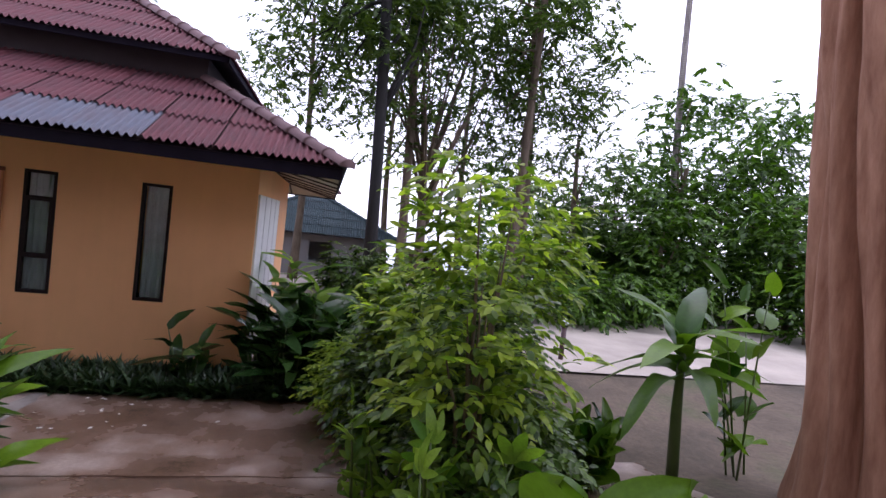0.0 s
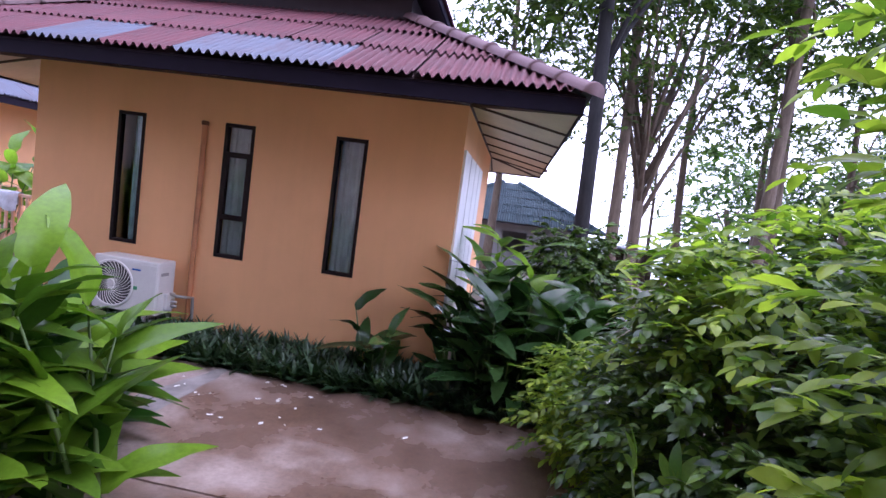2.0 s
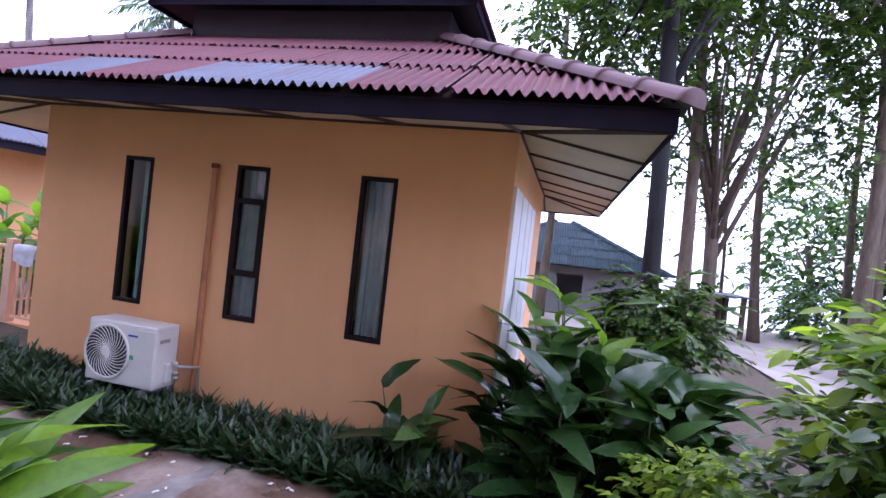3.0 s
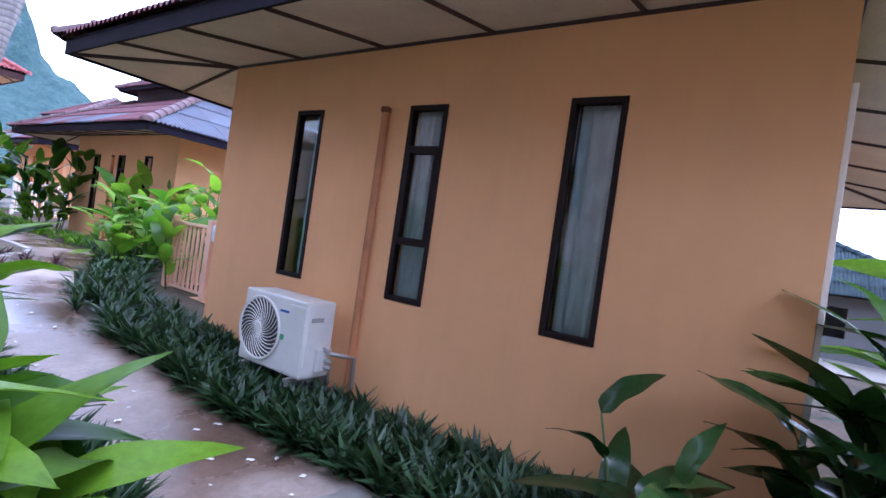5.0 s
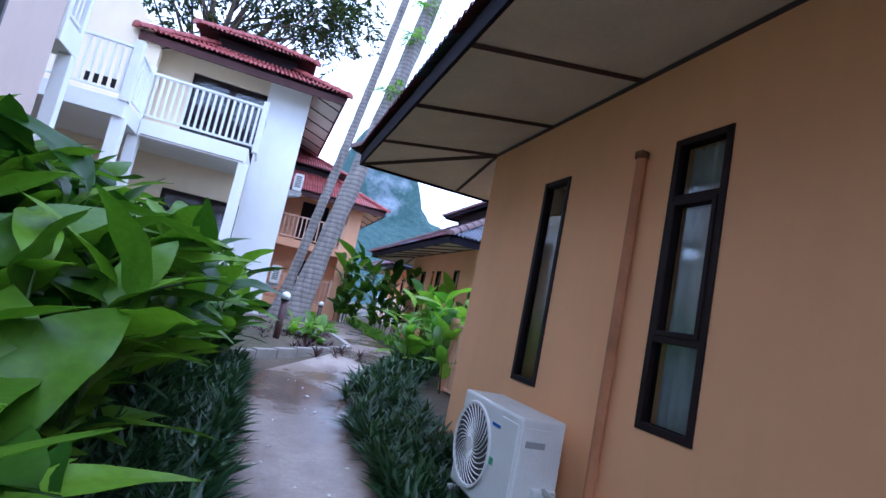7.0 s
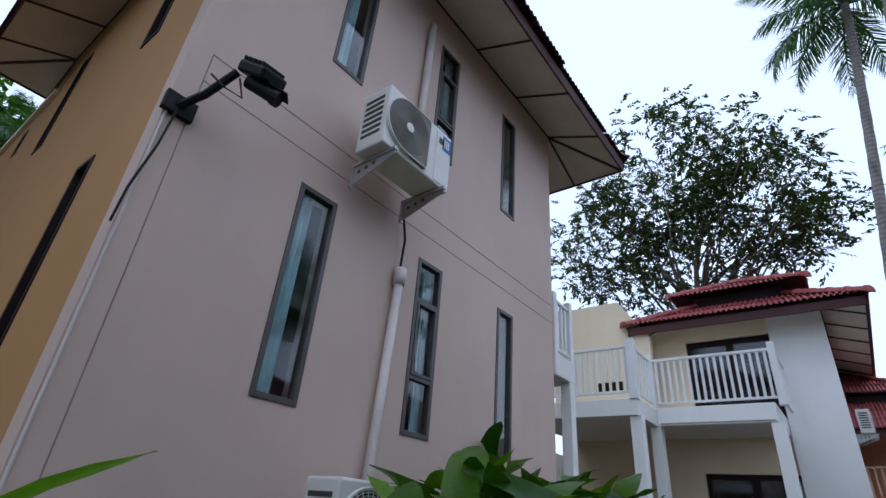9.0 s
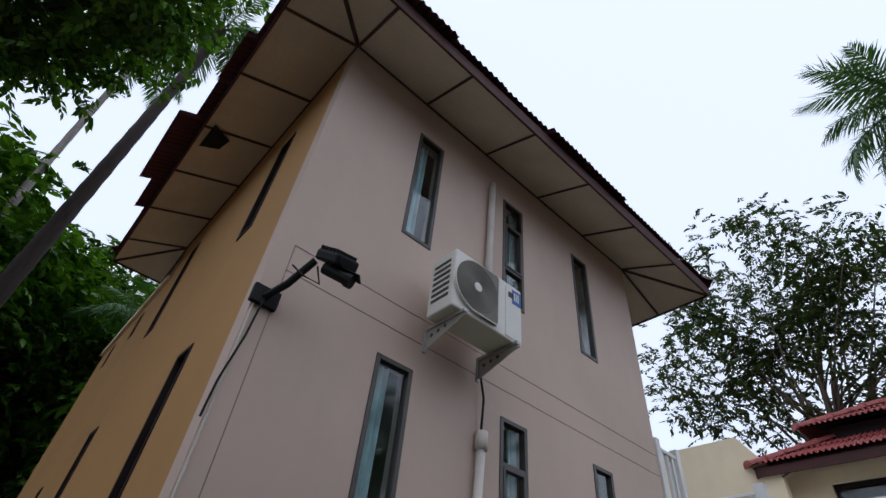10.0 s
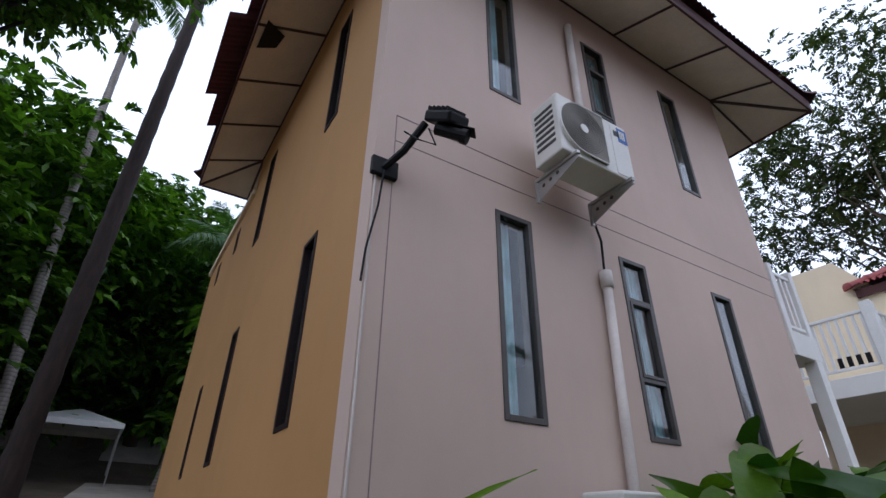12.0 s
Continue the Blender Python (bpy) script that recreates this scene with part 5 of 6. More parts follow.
low = []
for i in range(150):
    y = random.uniform(11.5, 21.0)
    low.append((path_x(y) + random.choice((random.uniform(0.66, 1.3), random.uniform(-1.0, -0.68))), y))
border("edging_plants", "low yellow-green plants edging the far walk", low, M_LEAF_BRIGHT, 0.3)
M_LEAF_PURPLE = leafy("purple_leaf", (0.03, 0.012, 0.02), (0.13, 0.065, 0.075), 0.5, 0.15)
border("purple_ground_cover", "dark purple ground cover in the bed round the palm", [(-1.5 + random.gauss(0, 0.55), 9.7 + random.gauss(0, 0.8)) for i in range(90)], M_LEAF_PURPLE, 0.24)

# broad-leaved ginger between the walk and the pink house
broad_plant("tall glossy green ginger clump beside the walk", (-3.55, 2.4, ground_z(-3.55, 2.4)), 34, 0.6, 1.15, 0.58, 8)
broad_plant("tall glossy green ginger clump below the pink house", (-3.75, 3.5, ground_z(-3.75, 3.5)), 34, 0.75, 1.35, 0.6, 8)
broad_plant("glossy green ginger clump below the pink house", (-4.3, 0.75, ground_z(-4.3, 0.75)), 34, 0.55, 0.95, 0.5, 8)
broad_plant("glossy green ginger clump beside the walk", (-3.5, 4.8, ground_z(-3.5, 4.8)), 26, 0.85, 1.15, 0.55, 8)
broad_plant("green ginger clump further along the walk", (-3.2, 6.6, ground_z(-3.2, 6.6)), 22, 0.9, 1.1, 0.55, 8)
# by the sea-side corner of the bungalow
broad_plant("young broad-leaved plant against the orange wall", (-0.5, -0.98, 0), 4, 0.1, 0.88, 0.46, 4, DARK_LEAVES)
broad_plant("dark broad-leaved clump at the corner of the bungalow", (-0.45, -2.3, 0), 30, 0.42, 1.35, 0.5, 8, DARK_LEAVES)
broad_plant("dark glossy clump spreading behind the bungalow corner", (-0.1, -3.15, 0), 26, 0.45, 1.3, 0.5, 8, DARK_LEAVES)
broad_plant("bright green broad-leaved plant behind the bungalow corner", (0.5, -2.6, 0), 9, 0.22, 2.0, 0.5, 6, BRIGHT_LEAVES)
broad_plant("bright green plant beside the porch fence", (1.6, 7.2, ground_z(1.6, 7.2)), 12, 0.6, 1.9, 0.6, 7, BRIGHT_LEAVES)
broad_plant("green plant beside the walk", (1.3, 9.0, ground_z(1.3, 9.0)), 14, 0.6, 1.2, 0.5, 7, BRIGHT_LEAVES)

# bushy shrub at the edge of the apron
SX, SY = -3.0, -3.95


def shrub(label, at, centres, mat, twigs, length, size, leaves, core, stems=10):
    t = thing("shrub", label, "shrub", at=at)
    for i in range(stems):
        bm = bmesh.new()
        g = Vector(centres[random.randrange(len(centres))])
        tube(bm, [(g.x * 0.2 + random.uniform(-0.1, 0.1), g.y * 0.2, -0.1), g * 0.5 + Vector((0, 0, 0.25)), g], [0.026, 0.017, 0.005], 6)
        part("stem", bm, M_BARK, t, "", True)
    ob = new("foliage", sprays(centres, twigs, length, size, mat, "foliage", leaves, core, long_leaf(0.23, 5, 0.3), 0.12, 0.36))
    ob.parent = t
    return t


# lower part: its shade is put into the dark leaf colour
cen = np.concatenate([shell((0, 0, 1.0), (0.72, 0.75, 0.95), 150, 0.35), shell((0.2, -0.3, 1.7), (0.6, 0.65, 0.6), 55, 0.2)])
flowering = shrub("dense shrub with small white flowers at the apron, shade in its dark leaf colour", (SX, SY, ground_z(SX, SY)), cen, M_LEAF_BUSH, 7, 0.38, 0.095, 13, (0, 0, 0.9), 14)
BLOOM = []
for i in range(3):
    bm = bmesh.new()
    rim = [bm.verts.new((0.034 * (1.0 if k % 2 else 0.42) * math.cos(k * math.pi / 5 + i), 0.034 * (1.0 if k % 2 else 0.42) * math.sin(k * math.pi / 5 + i), 0.012 if k % 2 else 0.0)) for k in range(10)]
    core = bm.verts.new((0, 0, -0.006))
    for k in range(10):
        bm.faces.new((core, rim[k], rim[(k + 1) % 10]))
    BLOOM.append(mesh_of("flower", bm, M_PETAL))
for i in range(44):
    o = new("flower", BLOOM[i % 3])
    o.parent = flowering
    o.matrix_local = Matrix.Translation(Vector(cen[random.randrange(len(cen))]) * 1.08 + Vector((random.uniform(-0.2, 0.02), random.uniform(-0.1, 0.25), 0))) @ pose(0, 0, 0, random.uniform(-60, 60), random.uniform(-60, 60), random.uniform(0, 360))
# young top growth of the same shrub, brighter leaf colour as its lit part
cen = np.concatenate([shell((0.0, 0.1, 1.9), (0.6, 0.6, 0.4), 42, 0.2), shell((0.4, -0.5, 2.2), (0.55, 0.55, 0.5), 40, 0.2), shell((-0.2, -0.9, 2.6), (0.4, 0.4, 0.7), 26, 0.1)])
shrub("airy yellow-green top of the flowering shrub, coloured as its lit part", (SX + 0.05, SY - 0.15, ground_z(SX, SY)), cen, M_LEAF_SHRUB, 5, 0.4, 0.12, 10, (0, 0, 1.3), 12)

cen = np.concatenate([shell((-0.3, 0.3, 0.65), (0.6, 0.5, 0.6), 90, 0.35), shell((0.7, -1.3, 0.8), (0.7, 0.7, 0.75), 70, 0.3)])
shrub("low yellow-green shrub between the apron and the bungalow", (-1.6, -3.75, 0), cen, M_LEAF_SHRUB, 6, 0.3, 0.085, 12, (0.2, -0.3, 0.5), 8)
cen = shell((0, 0, 1.5), (0.6, 0.6, 0.7), 80, 0.3)
shrub("round dark green shrub beside the bungalow", (1.7, -3.4, 0), cen, M_LEAF_BUSH, 7, 0.36, 0.11, 12, (0, 0, 1.2), 8)

cen = np.concatenate([shell((0, 0, 0.8), (0.5, 0.45, 0.7), 80, 0.3), shell((-0.7, 0.05, 0.55), (0.45, 0.4, 0.55), 44, 0.2), shell((0.5, -0.1, 1.5), (0.4, 0.35, 0.6), 26, 0.2)])
shrub("dark green small-leaved shrub at the edge of the apron", (-4.4, -4.15, ground_z(-4.4, -4.15)), cen, M_LEAF_BUSH, 7, 0.36, 0.085, 12, (0, 0, 0.6))

cen = np.concatenate([shell((0, 0, 1.3), (0.4, 0.4, 0.6), 24, 0.2), shell((0.1, 0.1, 2.2), (0.35, 0.35, 0.7), 22, 0.2)])
shrub("light green airy shrub beside the apron", (-4.9, -3.95, ground_z(-4.9, -3.95)), cen, M_LEAF_SHRUB, 5, 0.42, 0.12, 10, (0, 0, 1.0), 9)

# palmate leaves: five pointed lobes on one stalk
lob_v, lob_f = long_leaf(0.15, 7, 0.35, 0.15)
pal_v, pal_f = [], []
for turn, size in ((0, 1.0), (38, 0.9), (-38, 0.9), (78, 0.65), (-78, 0.65)):
    k0 = len(pal_v)
    for v in lob_v:
        w = Matrix.Rotation(math.radians(turn), 3, "Z") @ Vector((v[0] * 1.2 * size, v[1] * size, v[2] * size))
        pal_v.append((w.x, w.y, w.z))
    pal_f += [tuple(k0 + a for a in f) for f in lob_f]
PALMATE = [leaf_mesh("leaf", np.zeros((1, 3)), np.zeros(1), np.zeros(1), np.zeros(1), np.ones(1), (np.array(pal_v), pal_f), M_LEAF_BRIGHT)]
broad_plant("light green plant with lobed leaves before the shrub", (-5.6, -3.6, ground_z(-5.6, -3.6)), 7, 0.3, 0.9, 0.24, 4, PALMATE, name="cassava_plant")
broad_plant("light green lobed leaves at the foot of the shrub", (-4.1, -3.5, ground_z(-4.1, -3.5)), 7, 0.3, 0.9, 0.24, 5, PALMATE, name="cassava_plant")

# palms
leaning = palm("leaning coconut palm with ringed grey trunk beside the walk", (-1.3, 12.0, ground_z(-1.3, 12.0)), (2.65, 12.0, 24.0), 0.24, 0.16, 22, 1.0, None, 1.15)
for z in (6.6, 8.2, 9.1):
    k = z / 23.0
    c = np.array((3.95 * (1 - (1 - k) ** 1.15) - 0.1, -0.24, z))
    ob = new("fern_tuft", sprays(c + rng.normal(0, 0.1, (5, 3)), 4, 0.35, 0.2, M_LEAF_BRIGHT, "fern_tuft", 8, None, STRAP, 0.06))
    ob.parent = leaning
    ob["label"] = "yellow-green fern growing on the trunk"
palm("slender leaning coconut palm before the white house", (-1.62, 13.0, ground_z(-1.62, 13.0)), (0.5, 13.1, 15.3), 0.13, 0.1, 20, 0.95, None, 1.1)
palm("tall coconut palm leaning over the hill road, trunk dark brown", (-16.0, -2.0, 1.6), (-16.2, -1.9, 22.0), 0.24, 0.17, 18, 1.0, bark("dark_brown_bark", (0.009, 0.0055, 0.0045), (0.03, 0.017, 0.013)))
palm("pale slender coconut palm at the hill road", (-22.0, -3.2, 2.5), (-22.0, -4.4, 25.0), 0.17, 0.12, 18, 1.0)
for bx, by, tz, ln in ((15.0, 17.0, 11.5, 0.6), (12.0, 20.0, 13.0, -0.8), (18.5, 14.5, 10.5, 0.9), (21.0, 19.0, 14.0, 0.4), (19.0, 13.0, 12.5, -0.6), (22.0, 9.5, 13.5, 0.7), (17.0, 16.0, 15.0, 0.5), (-27.0, 4.0, 17.5, 0.5), (-25.0, 1.5, 13.0, 0.6)):
    palm("distant coconut palm behind the houses", (bx, by, ground_z(bx, by)), (bx + ln, by + 0.4, tz), 0.17, 0.11, 18, 0.95)

# raised bed round the palm with its kerb, and the path lamp
BED = ((-2.7, 6.95), (-0.35, 9.3), (-0.2, 9.6), (-0.25, 11.0), (-0.4, 13.2), (-1.8, 13.9), (-2.9, 12.0), (-3.3, 9.0))
ring0 = []
for (xa, ya), (xb, yb) in zip(BED, BED[1:] + BED[:1]):
    k = max(1, int(math.hypot(xb - xa, yb - ya) / 0.42))
    ring0 += [(xa + (xb - xa) * i / k, ya + (yb - ya) * i / k) for i in range(k)]
n = len(ring0)
bm = bmesh.new()
c = bm.verts.new((-1.4, 11.2, ground_z(-1.4, 11.2) + 0.3))
mid = [bm.verts.new((x * 0.5 - 0.7, y * 0.5 + 5.6, ground_z(x * 0.5 - 0.7, y * 0.5 + 5.6) + 0.2 + 0.05 * noise.noise((x * 2, y * 2, 0)))) for x, y in ring0]
vs = [bm.verts.new((x, y, ground_z(x, y) + 0.1)) for x, y in ring0]
low = [bm.verts.new((x, y, ground_z(x, y) - 0.1)) for x, y in ring0]
for i in range(n):
    j = (i + 1) % n
    bm.faces.new((mid[i], mid[j], c))
    bm.faces.new((vs[i], vs[j], mid[j], mid[i]))
    bm.faces.new((vs[i], low[i], low[j], vs[j]))
tagged(part("planting_bed", bm, M_SOIL), "raised bed of soil round the coconut palm", "ground", kind="structure")
kb = thing("kerb", "low worn concrete kerb round the planting bed", "kerb")
for (x0, y0), (x1, y1) in zip(ring0, ring0[1:] + ring0[:1]):
    bm = bmesh.new()
    ln = math.hypot(x1 - x0, y1 - y0)
    box(bm, (0.005, -0.06, -0.12), (ln - 0.005, 0.06, 0.15), 0.012)
    bm.transform(Matrix.Translation((x0, y0, (ground_z(x0, y0) + ground_z(x1, y1)) / 2)) @ Matrix.Rotation(math.atan2(y1 - y0, x1 - x0), 4, "Z"))
    part("kerb_block", bm, M_KERB, kb)


def path_lamp(label, x, y, z, h=0.75):
    t = thing("path_lamp", label, "lamp", at=(x, y, z))
    bm = bmesh.new()
    tube(bm, [(0, 0, -0.1), (0, 0, h * 0.78)], 0.06, 14)
    part("post", bm, plain("dark_red_post", (0.07, 0.03, 0.03), 0.5), t, "", True)
    bm = bmesh.new()
    bmesh.ops.create_uvsphere(bm, u_segments=14, v_segments=9, radius=0.085, matrix=Matrix.Translation((0, 0, h * 0.86)))
    part("globe", bm, M_WHITE_PAINT, t, "white glass globe", True)
    bm = bmesh.new()
    tube(bm, [(0, 0, h * 0.76), (0, 0, h * 0.8)], 0.08, 14)
    part("collar", bm, M_BLACK, t)
    return t


path_lamp("dark red path lamp with white globe beside the kerb", -1.68, 8.85, ground_z(-1.68, 8.85) + 0.12, 0.95)
path_lamp("small path lamp with white globe further along the walk", -0.2, 15.5, ground_z(-0.2, 15.5), 0.8)
path_lamp("dark garden lantern post on the sand", 2.5, -8.4, 0.0, 1.1)

# plants of the raised bed and beside the walk
broad_plant("green shoots round the foot of the palm", (-1.2, 9.3, ground_z(-1.2, 9.3)), 6, 0.35, 0.5, 0.35, 5, BRIGHT_LEAVES)
broad_plant("arching broad-leaved ginger at the bend of the walk", (-3.2, 1.2, ground_z(-3.2, 1.2)), 7, 0.25, 0.85, 0.75, 6)
broad_plant("green ginger clump at the corner of the pink house", (-4.0, 0.4, ground_z(-4.0, 0.4)), 20, 0.3, 1.2, 0.46, 7)
broad_plant("low arching ginger leaves over the edge of the walk", (-2.95, 0.75, ground_z(-2.95, 0.75)), 8, 0.18, 0.6, 0.62, 5, [BROAD_LEAVES[1], BROAD_LEAVES[2]])
broad_plant("low ginger clump at the edge of the apron", (-3.8, -0.02, ground_z(-3.8, -0.02)), 6, 0.15, 1.1, 0.45, 6)
broad_plant("single ginger shoot before the corner of the pink house", (-3.9, -0.38, ground_z(-3.9, -0.38)), 2, 0.08, 1.4, 0.5, 4)
broad_plant("dark broad-leaved plant at the corner of the bungalow", (-0.1, -3.2, 0), 12, 0.45, 1.1, 0.5, 7, DARK_LEAVES)
broad_plant("tall green plant against the far bungalow", (2.2, 16.8, ground_z(2.2, 16.8)), 12, 0.6, 2.2, 0.75, 6)
broad_plant("tall green plant before the peach house", (1.1, 18.8, ground_z(1.1, 18.8)), 12, 0.5, 2.4, 0.75, 6)
broad_plant("broad-leaved plant beside the far bungalow", (2.4, 11.2, ground_z(2.4, 11.2)), 14, 0.6, 1.6, 0.6, 6, BRIGHT_LEAVES)
broad_plant("green ginger clump below the white house", (-3.4, 8.6, ground_z(-3.4, 8.6)), 22, 0.9, 1.2, 0.5, 7)
broad_plant("green ginger clump at the foot of the pink house", (-4.6, 5.2, ground_z(-4.6, 5.2)), 20, 0.6, 1.2, 0.55, 8)
broad_plant("green ginger clump before the pink wall", (-4.5, 3.9, ground_z(-4.5, 3.9)), 16, 0.45, 1.1, 0.55, 8)

# ---------------------------------------------------------------- trees towards the sea
tree("tall tree with black trunk beyond the bungalow", (6.4, -4.05, 0), (6.3, -3.45, 12.5), 0.19, 0.14, 7,
     [((7.6, -3.2, 10.0), (3.2, 3.0, 2.6), 135), ((7.4, -2.2, 7.0), (1.6, 1.8, 1.0), 30)], 0.15, 42, M_LEAF_TREE, M_BARK_DARK, 0.15, 0.5)
tree("tall slim grey-brown tree beyond the bungalow", (9.9, -5.45, 0), (10.1, -5.0, 13.0), 0.19, 0.1, 6,
     [((10.0, -5.0, 11.5), (2.8, 2.8, 2.6), 120), ((9.8, -4.8, 7.0), (1.4, 1.5, 2.2), 26)], 0.15, 36, M_LEAF_TREE, M_BARK, 0.2, 0.5)
fork = tree("forked tree with thin drooping twigs", (10.3, -6.1, 0), (10.7, -6.0, 5.0), 0.2, 0.16, 9,
            [((9.4, -5.2, 8.6), (1.6, 1.8, 2.6), 55), ((11.8, -7.6, 8.4), (1.8, 2.2, 3.0), 85)], 0.13, 30, M_LEAF_TREE, M_BARK, 0.1, 0.45)
for ex, ey in ((-1.1, 1.2), (1.3, -1.5)):
    bm = bmesh.new()
    tube(bm, [(0.4, 0.1, 4.8), (0.4 + ex * 0.35, 0.1 + ey * 0.4, 6.2), (0.4 + ex * 0.8, 0.1 + ey * 0.8, 8.4), (0.4 + ex, ey * 1.2, 11.0)], [0.15, 0.12, 0.08, 0.03], 9)
    part("limb", bm, M_BARK, fork, "", True)
tree("tall straight tree at the edge of the sand", (10.0, -9.6, 0), (10.5, -10.0, 14.0), 0.2, 0.11, 6,
     [((11.0, -9.0, 12.0), (3.0, 3.0, 3.0), 130), ((11.0, -9.2, 7.5), (1.6, 1.6, 2.4), 40)], 0.15, 36, M_LEAF_TREE, M_BARK, 0.2, 0.5)
tree("tall tree with pale mossy trunk at the sand", (11.4, -10.6, 0), (12.2, -10.2, 14.0), 0.24, 0.13, 6,
     [((12.0, -11.5, 10.5), (2.8, 3.0, 3.6), 130)], 0.16, 38, M_LEAF_TREE, M_BARK, 0.2, 0.5)
tree("slender young tree by the water", (16.5, -8.2, 0), (17.0, -8.0, 7.0), 0.08, 0.04, 8,
     [((17.0, -8.0, 5.0), (1.8, 1.8, 2.6), 50)], 0.14, 26, M_LEAF_TREE, M_BARK, 0.2, 0.45)
palm("thin palm with bare grey trunk beyond the sand", (14.8, -20.3, 0), (15.2, -19.6, 20.0), 0.2, 0.14, 16, 0.9)
for bx, by, rz, rr in ((16.0, -15.5, 3.4, 2.6), (20.0, -20.0, 5.0, 3.6), (14.0, -21.5, 4.2, 3.0), (24.0, -14.0, 4.2, 3.2), (12.0, -25.0, 6.0, 4.0), (9.0, -22.0, 3.5, 2.8), (14.5, -20.5, 7.4, 2.2), (15.5, -26.5, 7.2, 3.2), (11.0, -17.0, 3.0, 2.0), (21.0, -27.0, 8.0, 4.5), (13.0, -17.0, 2.2, 1.8)):
    tree("dense dark green tree beyond the sand", (bx, by, 0), (bx + 0.3, by, rz), 0.22, 0.12, 4,
         [((bx, by, rz), (rr, rr, rz * 0.75), int(26 * rr))], 0.24, 40, M_LEAF_JUNGLE, M_BARK, 0.3, 0.6)

for bx, by, rz, rr, n in ((13.5, -1.5, 9.5, 3.0, 44), (15.5, -5.5, 8.5, 2.8, 30), (15.0, -9.0, 9.5, 3.0, 36), (16.5, -12.5, 8.0, 3.2, 60), (19.0, 2.5, 8.0, 3.2, 40), (12.5, -13.5, 6.0, 2.2, 40)):
    tree("tall airy tree towards the sea", (bx, by, 0), (bx + 0.4, by + 0.2, rz + 1.5), 0.17, 0.08, 5,
         [((bx, by, rz), (rr, rr, 3.4), n)], 0.15, 34, M_LEAF_TREE, M_BARK, 0.3, 0.55)

for bx, by, rz in ((8.2, -11.2, 0.9), (8.9, -13.6, 1.0), (9.8, -16.4, 1.1), (13.5, -13.5, 1.3), (15.0, -15.5, 1.6), (13.2, -17.5, 1.5), (11.5, -19.5, 1.5), (16.5, -18.0, 2.0), (9.5, -21.0, 1.7), (17.5, -12.0, 1.3), (7.0, -20.5, 1.6)):
    t = thing("bush", "dense dark green bush at the back of the sand", "bush", at=(bx, by, 0.0))
    bm = bmesh.new()
    tube(bm, [(0, 0, -0.1), (0.05, 0.1, rz)], [0.06, 0.03], 7)
    part("stem", bm, M_BARK, t)
    ob = new("foliage", sprays(shell((0, 0, rz), (1.7, 1.7, rz), 60, 0.35), 6, 0.6, 0.26, M_LEAF_JUNGLE, "foliage", 9, (0, 0, 1), LEAF_SMALL, 0.3))
    ob.parent = t

# the large smooth trunk near the start of the walk
big = thing("tree", "large smooth reddish trunk with deep folds beside the apron", "tree", at=(-4.55, -8.5, 0.2))
bm = bmesh.new()
rings = []
for i in range(52):
    z = -0.3 + i * 0.21
    r = 0.5 + 0.22 * math.exp(-max(0, z) * 1.6) - 0.012 * z
    ring = []
    for k in range(96):
        a = 2 * math.pi * k / 96
        fold = 0.06 * math.sin(3 * a + 0.25 * z) - 0.14 * max(0.0, math.sin(1.5 * a + 0.2 * z + 2.2)) ** 24 - 0.12 * max(0.0, math.sin(2 * a - 0.3 * z + 1.0)) ** 30 + 0.15 * abs(math.sin(2.5 * a + 0.16 * z + 0.25 * math.sin(1.3 * z) + 1)) ** 0.6 + 0.015 * noise.noise((math.cos(a) * 5, math.sin(a) * 5, z * 1.2)) - sum(dp * math.exp(-((a - a0 - 0.1 * math.sin(1.1 * z + ph)) / wd) ** 2) for a0, dp, wd, ph in ((1.75, 0.24, 0.11, 0.3), (2.45, 0.16, 0.1, 2.0), (1.25, 0.1, 0.14, 1.0), (3.3, 0.2, 0.12, 0.0), (5.0, 0.2, 0.12, 0.0))) + 0.02 * noise.noise((math.cos(a) * 2, math.sin(a) * 2, z))
        ring.append(bm.verts.new(((r + fold) * math.cos(a) + 0.05 * z, (r + fold) * math.sin(a) + 0.1 * z, z)))
    rings.append(ring)
for a, b in zip(rings, rings[1:]):
    for k in range(96):
        bm.faces.new((a[k], a[(k + 1) % 96], b[(k + 1) % 96], b[k]))
bm.faces.new(rings[-1])
part("trunk", bm, M_BARK_RED, big, "", True)
cen = shell((0.2, 0.3, 9.5), (3.2, 3.2, 1.8), 90)
ob = new("crown", clumps(cen, 40, 0.5, 0.17, M_LEAF_TREE))
ob.parent = big

# banana and elephant-ear leaves by the apron
BANANA = []
for k in range(3):
    tv, tf = long_leaf(0.16 + 0.02 * k, 14, (1.2, 0.8, 1.6)[k], 0.4, 0.03)
    BANANA.append(leaf_mesh("leaf", np.zeros((1, 3)), np.zeros(1), np.zeros(1), np.zeros(1), np.ones(1), (tv, tf), M_LEAF_BROAD if k == 2 else M_LEAF_BANANA))
ban = thing("banana_plant", "young banana plant with broad drooping leaves", "plant", at=(-3.25, -7.1, 0.0))
bm = bmesh.new()
tube(bm, [(0, 0, -0.1), (0.03, 0.05, 0.9), (0, 0.1, 1.7)], [0.075, 0.065, 0.04], 12)
part("stem", bm, M_STEM, ban, "", True)
for i in range(13):
    o = new("leaf", BANANA[i % 3])
    o.parent = ban
    o.matrix_local = Matrix.Translation((0, 0.08, 1.3 + 0.035 * i)) @ pose(0, 0, 0, 0, 0, i * 137 + 20) @ pose(0, 0, 0, 22 + 4.5 * i, random.uniform(-25, 25), 0) @ Matrix.Scale(random.uniform(0.6, 1.0), 4)
ear_tv = []
ear_f = []
